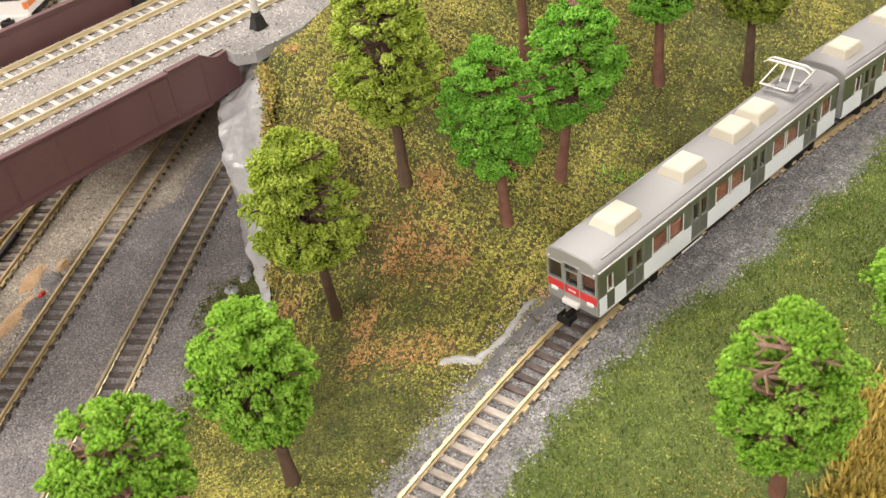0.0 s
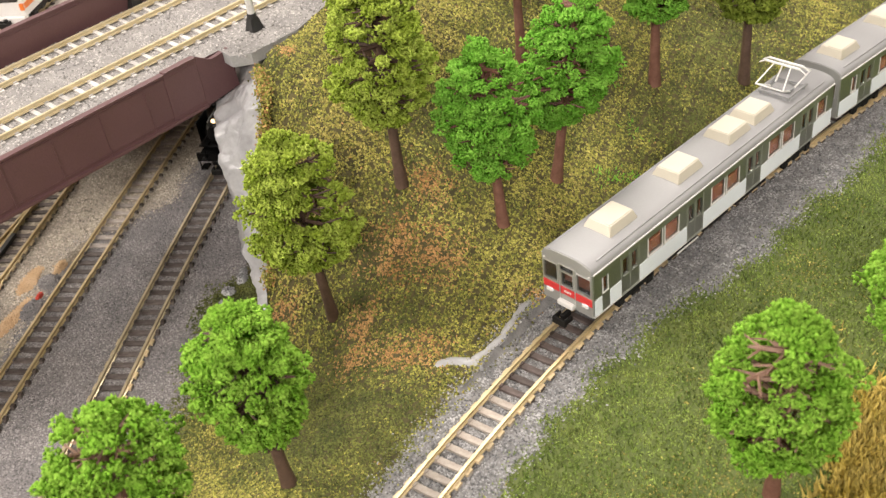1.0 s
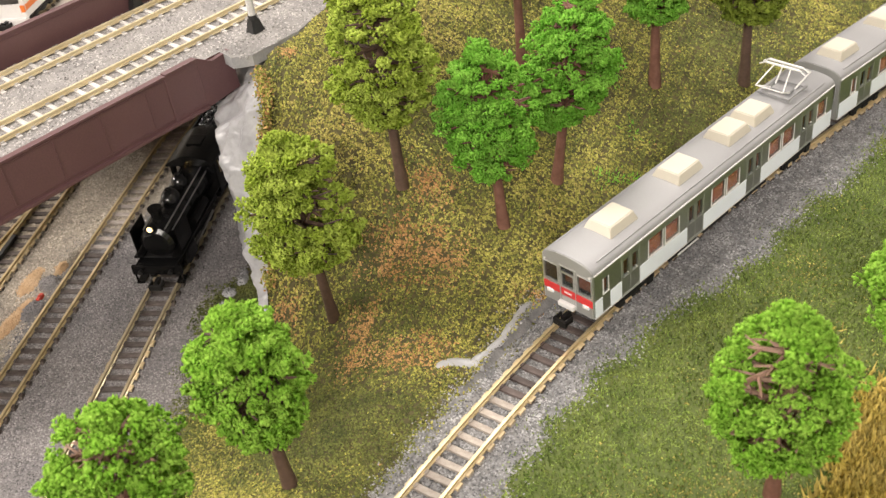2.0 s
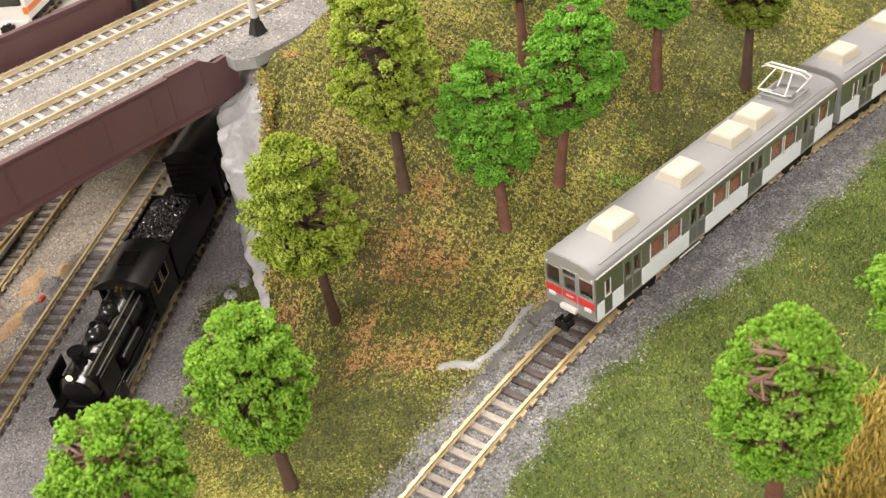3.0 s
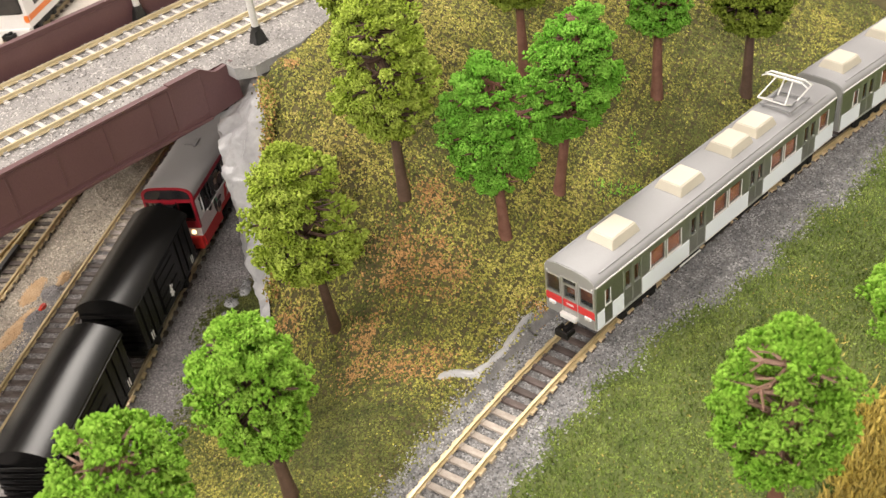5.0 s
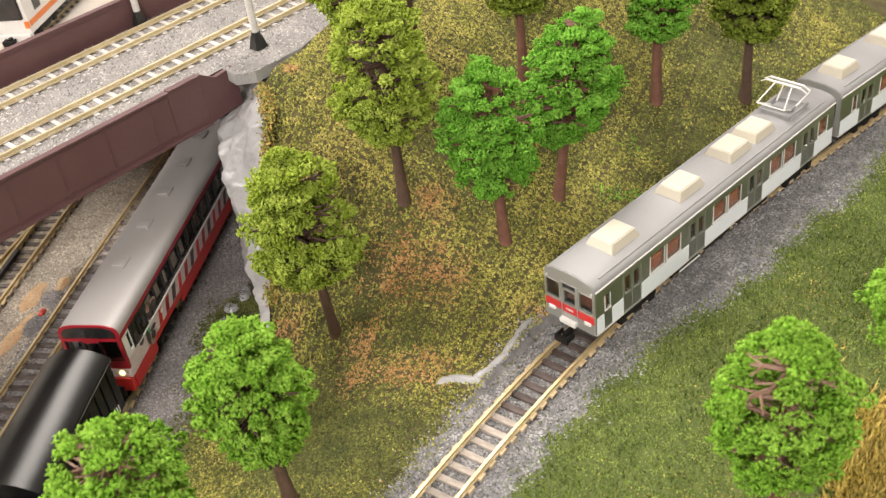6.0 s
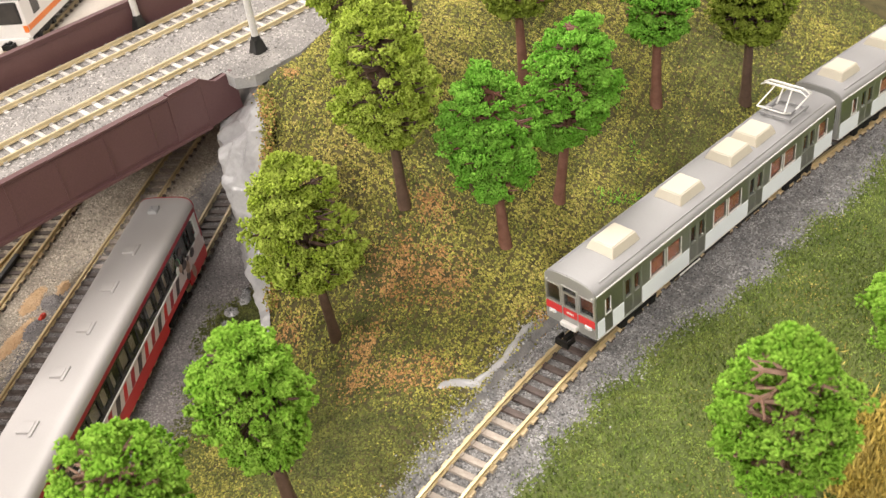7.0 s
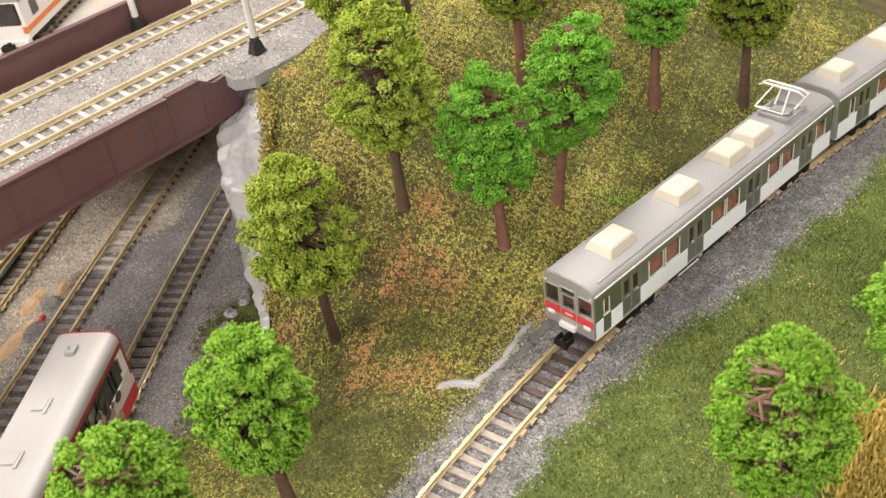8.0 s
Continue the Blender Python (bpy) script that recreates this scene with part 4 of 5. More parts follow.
                    part("headlight", bm, LAMP_OFF, lamp)
                bm = bmesh.new()
                add_tube(bm, (s * 8.2, y - 0.3, 20.75), (s * 8.2, y + 0.2, 20.75), 0.33, 0.33, 8)
                part("marker_light", bm, LAMP_OFF, end)
            bm = bmesh.new()
            add_box(bm, -3.2, 2.6, y - 1.4, y + 0.1, 6.3, 7.9, 0.35)
            part("gangway_box", bm, WHITE, end, "white cover above the coupler")
            bm = bmesh.new()
            for k in range(5):
                add_box(bm, -1.3 + k * 0.55, -0.9 + k * 0.55, y - 0.2, y - 0.15, 11.0, 11.7)
            part("number_bars", bm, WHITE, end)
    bm = bmesh.new()
    add_prism(bm, roof_profile(W - 0.05, 21.6, 24.7, 0.5, 20), 0.3, L - 0.3)
    roof = part("roof", bm, ROOF_GREY, root, "plain grey painted roof", 35)
    for y, ln in coolers:
        cooler_unit(root, y, ln)
    bm = bmesh.new()
    add_box(bm, -7.6, 7.6, 1.2, L - 1.2, 5.2, 6.6)
    for a, b, s in ((38, 52, 1), (56, 70, 1), (74, 92, 1), (40, 60, -1), (64, 88, -1)):
        add_box(bm, *sorted((s * 3.5, s * 8.0)), a, b, 2.4, 5.4, 0.3)
    part("underframe", bm, UNDER, root)
    if cab:
        bm = bmesh.new()
        add_tube(bm, (8.6, 41.5, 3.4), (8.6, 52, 3.4), 0.28, 0.28, 6)
        part("pipe", bm, WHITE, root, "thin white pipe")
    bm = bmesh.new()
    add_box(bm, -8.2, 8.2, 9.0 if cab else 1.5, L - 2, 6.3, 7.2)
    for s in (-1, 1):
        for a, b in zip([1.5 + (8 if cab else 0), *[d + 4.5 for d in doors]], [*[d - 4.5 for d in doors], L - 2]):
            add_box(bm, *sorted((s * 5.2, s * 8.2)), a, b, 7.0, 10.0, 0.2)
            add_box(bm, *sorted((s * 7.2, s * 8.3)), a, b, 9.8, 16.8, 0.2)
    add_box(bm, -8.3, 8.3, 8.4, 9.2, 6.5, 21)
    part("seats", bm, SEAT_RED, root)
    bogie(root, 20.5)
    bogie(root, L - 20.5)
    coupler(root, 0.2, -1)
    if panto:
        pantograph(root, panto)
    return root


@functools.lru_cache(None)
def mat_steel_trim():
    return mat("bright_steel_trim", (0.66, 0.67, 0.66), (0.72, 0.73, 0.72), 6, 0.3, metal=0.8)


def pantograph(root, y):
    bm = bmesh.new()
    for s in (-1, 1):
        add_box(bm, s * 5.4 - 0.4, s * 5.4 + 0.4, y - 6, y + 6, 25.4, 26.1, 0.1)
        add_box(bm, -5.6, 5.6, y + s * 5.2 - 0.4, y + s * 5.2 + 0.4, 25.4, 26.0, 0.1)
        for k in (-1, 1):
            add_tube(bm, (s * 5.2, y + k * 4.6, 23.8), (s * 5.2, y + k * 4.6, 25.5), 0.6, 0.5, 8)
    add_box(bm, -3.4, 3.4, y - 1.6, y + 1.6, 25.0, 26.0, 0.2)
    part("pantograph_base", bm, ROOF_LINE, root, "dark grey pantograph frame")
    bm = bmesh.new()
    for s in (-1, 1):
        for k in (-1, 1):
            knee = (s * 5.0, y + k * 8.6, 29.6)
            add_tube(bm, (s * 3.6, y + k * 1.6, 26), knee, 0.34, 0.28, 6)
            add_tube(bm, knee, (s * 3.0, y + k * 1.0, 34.4), 0.28, 0.24, 6)
        add_tube(bm, (-5.0, y + s * 8.6, 29.6), (5.0, y + s * 8.6, 29.6), 0.24, 0.24, 6)
        add_tube(bm, (-5.0 * s, y + 8.6, 29.6), (3.0 * s, y + 1.0, 34.4), 0.2, 0.2, 6)
    part("pantograph_arm", bm, WHITE, root, "thin whitish folding arms")
    bm = bmesh.new()
    for k in (-1, 1):
        add_box(bm, -6.2, 6.2, y + k * 1.1 - 0.35, y + k * 1.1 + 0.35, 34.3, 34.9, 0.12)
        for s in (-1, 1):
            add_tube(bm, (s * 6.2, y + k * 1.1, 34.6), (s * 8.4, y + k * 1.1, 33.4), 0.3, 0.2, 6)
    part("contact_strip", bm, WHITE, root)


commuter_car(at(0, 0, 0), "parked silver commuter car with red banded cab", True, [(13.6, 13), (46.4, 13), (73.2, 12.6), (87.5, 12)], 112.0)
commuter_car(at(0.2, 134.2, 0, -3.4), "parked silver commuter car coupled behind the cab car", False, [(6.5, 12), (36, 12.5), (68, 12.5), (100, 12.5)], None)


def boxcar(label):
    L, W = 52.0, 9.4
    root = thing("boxcar", label, "freight wagon", group="black boxcars")
    bm = bmesh.new()
    add_box(bm, -W, W, 0.6, L - 0.6, 6.0, 21.4, 0.25)
    body = part("body", bm, BLACK_GLOSS, root)
    bm = bmesh.new()
    add_prism(bm, arc_profile(W + 0.5, 21.6, 24.8), 0, L)
    part("roof", bm, BLACK_GLOSS, root, "glossy black arched roof", 40)
    for s in (-1, 1):
        bm = bmesh.new()
        add_box(bm, *sorted((s * (W - 0.1), s * (W + 0.7))), 0, L, 20.6, 21.0, 0.1)
        part("gutter", bm, BLACK_SATIN, root)
        bm = bmesh.new()
        add_box(bm, *sorted((s * (W - 0.1), s * (W + 0.55))), 18, 33, 6.6, 20.2, 0.12)
        for k in range(4):
            add_box(bm, *sorted((s * (W + 0.5), s * (W + 0.8))), 18.3, 32.7, 8.5 + 3.2 * k, 8.9 + 3.2 * k)
        part("sliding_door", bm, BLACK_SATIN, root)
        for k in (4, 8.5, 13, 38, 42.5, 47.5):
            bm = bmesh.new()
            add_box(bm, *sorted((s * (W - 0.1), s * (W + 0.35))), k, k + 0.5, 6.2, 20.8)
            part("side_rib", bm, BLACK_GLOSS, root)
        bm = bmesh.new()
        for y0, y1, z0, z1 in ((5.0, 5.5, 7.0, 9.4), (6.2, 6.7, 7.0, 9.4), (24.4, 26.6, 9.0, 9.6), (24.2, 26.2, 10.2, 10.8), (24.6, 26.8, 11.4, 12.0), (25.1, 25.7, 8.4, 12.4), (45.5, 46, 7, 9.4), (46.7, 47.2, 7, 9.4)):
            add_box(bm, *sorted((s * (W + 0.3), s * (W + (0.86 if 20 < y0 < 30 else 0.42)))), y0, y1, z0, z1)
        part("marking_bars", bm, WHITE, root)
    for y, d in ((0.6, -1), (L - 0.6, 1)):
        for k in range(6):
            bm = bmesh.new()
            add_box(bm, -W + 0.3, W - 0.3, *sorted((y, y + d * 0.75)), 8.0 + 2.05 * k, 9.1 + 2.05 * k, 0.3)
            part("end_rib", bm, BLACK_SATIN, body)
        coupler(root, y, d)
    bm = bmesh.new()
    add_box(bm, -7.5, 7.5, 1.5, L - 1.5, 4.4, 6.2)
    for y in (11, L - 11):
        wheelset(bm, y, 3.0)
        for s in (-1, 1):
            add_box(bm, s * 7.6 - 0.5, s * 7.6 + 0.5, y - 5, y + 5, 3.6, 4.6, 0.15)
            add_box(bm, s * 7.6 - 0.7, s * 7.6 + 0.7, y - 1.3, y + 1.3, 1.8, 4.4, 0.15)
    part("running_gear", bm, UNDER, root)
    return root


def steam_locomotive():
    root = thing("steam_locomotive", "glossy black steam locomotive with lit headlamp, running", "locomotive")
    P = lambda nm, bm, m=BLACK_SATIN, lb="", sm=None, parent=root: part(nm, bm, m, parent, lb, sm)
    zc, r = 14.6, 6.0
    bm = bmesh.new()
    add_tube(bm, (0, 7, zc), (0, 20, zc), r + 0.25, r + 0.25, 28)
    add_tube(bm, (0, 5.8, zc), (0, 7.0, zc), r - 1.2, r + 0.2, 28)
    P("smokebox", bm, BLACK_BOILER, sm=40)
    bm = bmesh.new()
    add_tube(bm, (0, 20, zc), (0, 36, zc), r, r, 28)
    add_tube(bm, (0, 36, zc), (0, 50, zc), r, r + 0.5, 28)
    boiler = P("boiler", bm, BLACK_BOILER, sm=40)
    for y in (20, 28, 36, 43):
        bm = bmesh.new()
        add_tube(bm, (0, y - 0.35, zc), (0, y + 0.35, zc), r + 0.32, r + 0.32, 28)
        P("boiler_band", bm, parent=boiler, sm=40)
    bm = bmesh.new()
    add_tube(bm, (0, 12.5, zc + r - 1), (0, 12.5, zc + r + 1), 2.6, 2.0, 18)
    add_tube(bm, (0, 12.5, zc + r + 1), (0, 12.5, zc + r + 5.0), 1.9, 2.1, 18, False)
    add_tube(bm, (0, 12.5, zc + r + 4.2), (0, 12.5, zc + r + 5.2), 2.6, 2.6, 18)
    add_tube(bm, (0, 12.5, zc + r + 5.2), (0, 12.5, zc + r + 5.25), 1.7, 1.7, 18)
    P("chimney", bm, sm=40)
    for y, ln, w in ((25.5, 4.6, 3.4), (35.5, 3.4, 3.0)):
        bm = bmesh.new()
        bmesh.ops.create_uvsphere(bm, u_segments=20, v_segments=12, radius=1, matrix=Matrix.Translation((0, y, zc + r + 0.4)) @ Matrix.Diagonal((w, ln, 3.6, 1)))
        P("steam_dome", bm, BLACK_BOILER, sm=60)
        bm = bmesh.new()
        add_tube(bm, (0, y, zc + r + 3.6), (0, y, zc + r + 4.4), 1.3, 1.1, 12)
        P("dome_cap", bm, sm=50)
    bm = bmesh.new()
    add_box(bm, -2.6, 2.6, 29.6, 32.4, zc + r - 0.6, zc + r + 1.2, 0.4)
    add_tube(bm, (-3.4, 15.5, zc + 5.6), (3.4, 15.5, zc + 5.6), 1.35, 1.35, 14)
    P("feedwater_heater", bm, sm=40)
    bm = bmesh.new()
    for s in (-1, 1):
        add_tube(bm, (s * 4.0, 8, zc + 5.3), (s * 4.2, 47, zc + 5.5), 0.28, 0.28, 6)
        add_tube(bm, (s * 5.6, 10, zc + 3.4), (s * 5.8, 47, zc + 3.6), 0.24, 0.24, 6)
    P("handrail", bm, ROD)
    bm = bmesh.new()
    for k, (x, z) in enumerate(((-1.2, 6.7), (0.6, 6.9), (-0.4, 8.0), (1.2, 8.1))):
        add_tube(bm, (x, 45.6, zc + z), (x, 47.6, zc + z), 0.5, 0.5, 10)
    P("steam_fittings", bm, BRASS_PIPE, "small polished brass valves")
    bm = bmesh.new()
    add_tube(bm, (0, 29, zc + 5.8), (3.6, 30.5, zc + 4.6), 0.3, 0.3, 6)
    add_tube(bm, (3.6, 30.5, zc + 4.6), (5.4, 30.5, zc + 1.0), 0.3, 0.3, 6)
    P("copper_pipe", bm, BRASS_PIPE)
    for s in (-1, 1):
        bm = bmesh.new()
        add_box(bm, *sorted((s * 5.4, s * 9.0)), 4.0, 49, 10.0, 10.7, 0.12)
        P("running_board", bm)
        bm = bmesh.new()
        add_box(bm, s * 8.4 - 0.22, s * 8.4 + 0.22, 6.0, 17.0, 11.2, 20.2, 0.1)
        P("smoke_deflector", bm)
        bm = bmesh.new()
        add_tube(bm, (s * 7.4, 22, 12.6), (s * 7.4, 36, 12.6), 1.7, 1.7, 14)
        P("air_tank", bm, sm=40)
        bm = bmesh.new()
        add_box(bm, *sorted((s * 5.5, s * 9.2)), 8.5, 17, 3.6, 9.6, 0.7)
        P("cylinder_block", bm)
        for y in (23.0, 32.0, 41.0):
            bm = bmesh.new()
            x0, x1 = sorted((s * 4.2, s * 5.6))
            add_tube(bm, (x0, y, 4.7), (x1, y, 4.7), 4.7, 4.7, 22)
            add_tube(bm, (s * 5.5, y, 4.7), (s * 6.2, y, 4.7), 1.2, 1.2, 12)
            P("driving_wheel", bm, UNDER, sm=40)
        for y in (6.5, 13.0):
            bm = bmesh.new()
            x0, x1 = sorted((s * 4.2, s * 5.4))
            add_tube(bm, (x0, y, 2.6), (x1, y, 2.6), 2.6, 2.6, 18)
            P("pilot_wheel", bm, UNDER, sm=40)
        bm = bmesh.new()
        add_box(bm, *sorted((s * 6.2, s * 6.8)), 22, 42, 3.0, 4.0, 0.1)
        add_box(bm, *sorted((s * 6.9, s * 7.4)), 14, 32.6, 3.4, 4.3, 0.1)
        add_tube(bm, (s * 7.2, 15, 6.4), (s * 7.2, 27, 5.0), 0.4, 0.4, 6)
        P("drive_rod", bm, ROD, "bright steel coupling rod")
        bm = bmesh.new()
        add_box(bm, *sorted((s * 6.0, s * 9.0)), 0.2, 4.4, 1.4, 2.2, 0.1)
        add_box(bm, s * 8.6 - 0.2, s * 8.6 + 0.2, 0.4, 1.0, 2.0, 8.4)
        P("front_step", bm)
    bm = bmesh.new()
    add_box(bm, -9.2, 9.2, 0.0, 1.4, 5.6, 9.2, 0.2)
    add_box(bm, -7.6, 7.6, 1.2, 7.0, 8.6, 9.4, 0.15)
    P("buffer_beam", bm)
    bm = bmesh.new()
    for s in (-1, 1):
        add_tube(bm, (s * 5.6, -1.6, 7.4), (s * 5.6, 0.2, 7.4), 0.9, 0.7, 10)
    P("buffer", bm, UNDER)
    coupler(root, 0.2, -1)
    bm = bmesh.new()
    add_tube(bm, (0, 4.8, zc + r + 1.2), (0, 7.4, zc + r + 1.2), 1.6, 1.3, 14)
    lamp = P("headlamp", bm, sm=40)
    bm = bmesh.new()
    add_tube(bm, (0, 4.5, zc + r + 1.2), (0, 4.82, zc + r + 1.2), 1.0, 1.0, 14)
    P("lamp_lens", bm, LAMP_WARM, "glowing warm lens", parent=lamp)
    bm = bmesh.new()
    add_box(bm, -2.6, 2.6, 5.35, 5.75, zc + 0.4, zc + 1.9, 0.05)
    P("number_plate", bm, BRASS_PIPE, "blank brass plate")
    bm = bmesh.new()
    add_tube(bm, (0, 5.3, zc), (0, 5.9, zc), r - 1.8, r - 1.4, 22)
    P("smokebox_door", bm, sm=40)
    # cab
    y0, y1 = 48.5, 68.0
    bm = bmesh.new()
    for s in (-1, 1):
        wall(bm, y0, y1, 7.5, 21.5, [(y0 + 4.0, y0 + 8.6, 14.6, 19.4), (y0 + 10.0, y0 + 14.4, 14.6, 19.4)], side_put(9.0, s), 0.5)
    wall(bm, -9.0, 9.0, 7.5, 22.3, [(-8.0, -5.2, 16, 20), (5.2, 8.0, 16, 20)], end_put(y0, 1), 0.5)
    cab = P("cab", bm)
    for s in (-1, 1):
        bm = bmesh.new()
        for a in (y0 + 4.0, y0 + 10.0):
            for q in ((a - 0.3, a, 14.3, 19.7), (a + 4.5, a + 4.8, 14.3, 19.7), (a, a + 4.5, 14.3, 14.6)):
                add_box(bm, *sorted((s * 8.9, s * 9.25)), *q)
        P("window_frame", bm, mat("bronze_frame", (0.20, 0.15, 0.08), (0.26, 0.2, 0.11), 3, 0.4, metal=0.5), parent=cab)
    bm = bmesh.new()
    add_prism(bm, arc_profile(9.5, 21.6, 25.4), y0 - 2.2, y1 + 1.2)
    P("cab_roof", bm, BLACK_GLOSS, "glossy black arched cab roof", 40)
    bm = bmesh.new()
    add_box(bm, -3.0, 3.0, y0 + 6, y0 + 13, 24.6, 25.8, 0.25)
    P("roof_hatch", bm)
    bm = bmesh.new()
    add_box(bm, -6.5, 6.5, 5, 68, 5.0, 9.8, 0.3)
    add_box(bm, -8.4, 8.4, y0, y1, 5.5, 8.0, 0.2)
    P("frame", bm, UNDER)
    return root


def tender():
    root = thing("tender", "black locomotive tender heaped with glossy coal", "tender")
    L = 43.0
    bm = bmesh.new()
    add_box(bm, -8.6, 8.6, 0, L, 6.0, 16.5, 0.4)
    part("water_tank", bm, BLACK_SATIN, root)
    bm = bmesh.new()
    for s in (-1, 1):
        add_box(bm, *sorted((s * 7.9, s * 8.7)), 0.2, 29, 15, 21.4, 0.2)
    add_box(bm, -8.7, 8.7, 0.2, 1.0, 15, 21.4, 0.15)
    add_box(bm, -8.7, 8.7, 28.4, 29.2, 15, 22.0, 0.2)
    add_box(bm, -4.0, 4.0, 31.5, 36, 16.4, 17.6, 0.3)
    add_tube(bm, (0, 33.5, 17), (0, 33.5, 19), 1.5, 1.5, 12)
    part("coal_bunker", bm, BLACK_SATIN, root)
    r = np.random.default_rng(5)
    bm = bmesh.new()
    add_box(bm, -7.9, 7.9, 1, 28.4, 16, 19.4)
    k = 900
    x, y = r.uniform(-7.5, 7.5, k), r.uniform(1.4, 28, k)
    for a, b in zip(x, y):
        z = 19.5 + 2.0 * math.cos(a / 7.8 * 1.4) + r.uniform(-0.3, 0.5)
        q = r.uniform(0.45, 0.95)
        bmesh.ops.create_icosphere(bm, subdivisions=1, radius=q, matrix=Matrix.Translation((a, b, z)) @ Euler(tuple(r.uniform(0, 3, 3))).to_matrix().to_4x4() @ Matrix.Diagonal((1.1, 0.8, 0.7, 1)))
    part("coal", bm, COAL, root, "heap of glossy black coal lumps")
    bogie(root, 10.5, 5.0, 7.6)
    bogie(root, 32.5, 5.0, 7.6)
    coupler(root, L, 1)
    return root


def railcar():
    L, W = 146.0, 9.4
    root = thing("railcar", "crimson, white and black express railcar with silver roof", "train car")
    n = 13
    wins = [(20 + k * 8.0, 20 + k * 8.0 + 6.3, 14.4, 20.0) for k in range(n)]
    crew = [(4.2, 6.4, 14.5, 20.0), (L - 6.4, L - 4.2, 14.5, 20.0)]
    door = [(10.4, 12.6, 14.2, 20), (13.2, 15.4, 14.2, 20), (L - 15.4, L - 13.2, 14.2, 20), (L - 12.6, L - 10.4, 14.2, 20)]
    for s in (-1, 1):
        bm = bmesh.new()
        wall(bm, 1.2, L - 1.2, 13.4, 20.8, wins + crew + door, side_put(W, s), 0.6)
        for f in bm.faces:
            c = f.calc_center_median()
            f.material_index = 1 if c.y < 8.2 or c.y > L - 8.2 else 0
        band = part("window_band", bm, [GLASS_DARK, WHITE], root, "black band of windows")
        for k, w in enumerate(wins + crew + door):
            bm = bmesh.new()
            x = s * (W - 0.4)
            add_box(bm, x - 0.06, x + 0.06, w[0] - 0.1, w[1] + 0.1, w[2] - 0.1, w[3] + 0.1)
            part("window_pane", bm, GLASS, band).visible_shadow = False
            if k < n:
                bm = bmesh.new()
                x = s * (W - 1.3)
                add_box(bm, x - 0.12, x + 0.12, w[0] + 0.1, w[1] - 0.1 - (k % 3) * 1.3, w[2], w[3])
                part("curtain", bm, CURTAIN, band)
        bm = bmesh.new()
        add_box(bm, *sorted((s * (W - 0.6), s * (W + 0.12))), 1.0, L - 1.0, 20.8, 22.3, 0.1)
        part("eaves_stripe", bm, RAIL_RED, root, "crimson stripe below the roof")
        bm = bmesh.new()
        wall(bm, 1.2, L - 1.2, 8.0, 13.4, [], side_put(W, s), 0.6)
        low = part("lower_side", bm, RAIL_PINK, root, "pale pinkish white lower side")
        bm = bmesh.new()
        add_box(bm, *sorted((s * (W - 0.1), s * (W + 0.2))), 8, L - 8, 12.9, 13.3)
        part("silver_strip", bm, WHITE, low)
        for k in range(15):       # slanted stripe artwork
            a = 24 + k * 6.4
            bm = bmesh.new()
            x = s * (W + 0.03)
            vs = [bm.verts.new((x + d * s, y, z)) for d in (0, 0.06) for y, z in ((a, 8.2), (a + 2.7, 8.2), (a + 4.6 + (k % 3) * 0.5, 12.4), (a + 2.2, 12.4))]
            for q in ((0, 1, 2, 3), (7, 6, 5, 4), (0, 4, 5, 1), (1, 5, 6, 2), (2, 6, 7, 3), (3, 7, 4, 0)):
                bm.faces.new([vs[i] for i in q])
            part("stripe", bm, (RAIL_SKIRT, RAIL_RED, DECAL_DARK)[k % 3], low)
        r = np.random.default_rng(12 + s)
        for k in range(30):       # large dark artwork by the doors, as plain shapes
            end_ = k % 2
            c = (L - 21 if end_ else 17) + r.normal(0, 4.2)
            z = r.uniform(6.0, 19)
            bm = bmesh.new()
            x = s * (W + 0.08 + 0.006 * k)
            ry, rz, t = r.uniform(0.6, 2.4), r.uniform(0.6, 2.6), r.uniform(0, 3)
            ring = [(c + ry * math.cos(t + q * 0.785), min(20.4, max(4.2, z + rz * math.sin(t + q * 0.785)))) for q in range(8)]
            a = [bm.verts.new((x, p[0], p[1])) for p in ring]
            b = [bm.verts.new((x + 0.05 * s, p[0], p[1])) for p in ring]
            bm.faces.new(a)
            bm.faces.new(b[::-1])
            for q in range(8):
                bm.faces.new((a[q], a[(q + 1) % 8], b[(q + 1) % 8], b[q]))
            part("artwork", bm, DECAL_GREEN if k in (8, 9) else DECAL_TAN if k % 5 == 0 else WHITE if k % 7 == 0 else DECAL_DARK, low)
        bm = bmesh.new()
        wall(bm, 1.2, L - 1.2, 3.6, 8.0, [(19, 44, 3.6, 6.0), (L - 44, L - 19, 3.6, 6.0)], side_put(W - 0.05, s), 0.6)
        part("skirt", bm, RAIL_SKIRT, root, "bright red skirt")
    for y, d in ((0.0, 1), (L, -1)):
        bm = bmesh.new()
        hs = [(-8.2, -3.0, 14.2, 20.6), (3.0, 8.2, 14.2, 20.6), (-2.2, 2.2, 14.0, 20.0)]
        wall(bm, -W, W, 11.0, 22.0, hs, end_put(y, d), 1.2)
        nose = part("end_wall", bm, RAIL_RED, root, "crimson cab front")
        for h in hs:
            bm = bmesh.new()
            ya, yb = sorted((y + d * 0.3, y + d * 0.45))
            add_box(bm, h[0] - 0.1, h[1] + 0.1, ya, yb, h[2] - 0.1, h[3] + 0.1)
            part("windscreen", bm, GLASS, nose).visible_shadow = False
            bm = bmesh.new()
            ya, yb = sorted((y - d * 0.12, y + d * 0.3))
            for q in ((h[0] - 0.35, h[0], h[2] - 0.3, h[3] + 0.3), (h[1], h[1] + 0.35, h[2] - 0.3, h[3] + 0.3), (h[0], h[1], h[2] - 0.35, h[2])):
                add_box(bm, q[0], q[1], ya, yb, q[2], q[3])
            part("window_frame", bm, GLASS_DARK, nose)
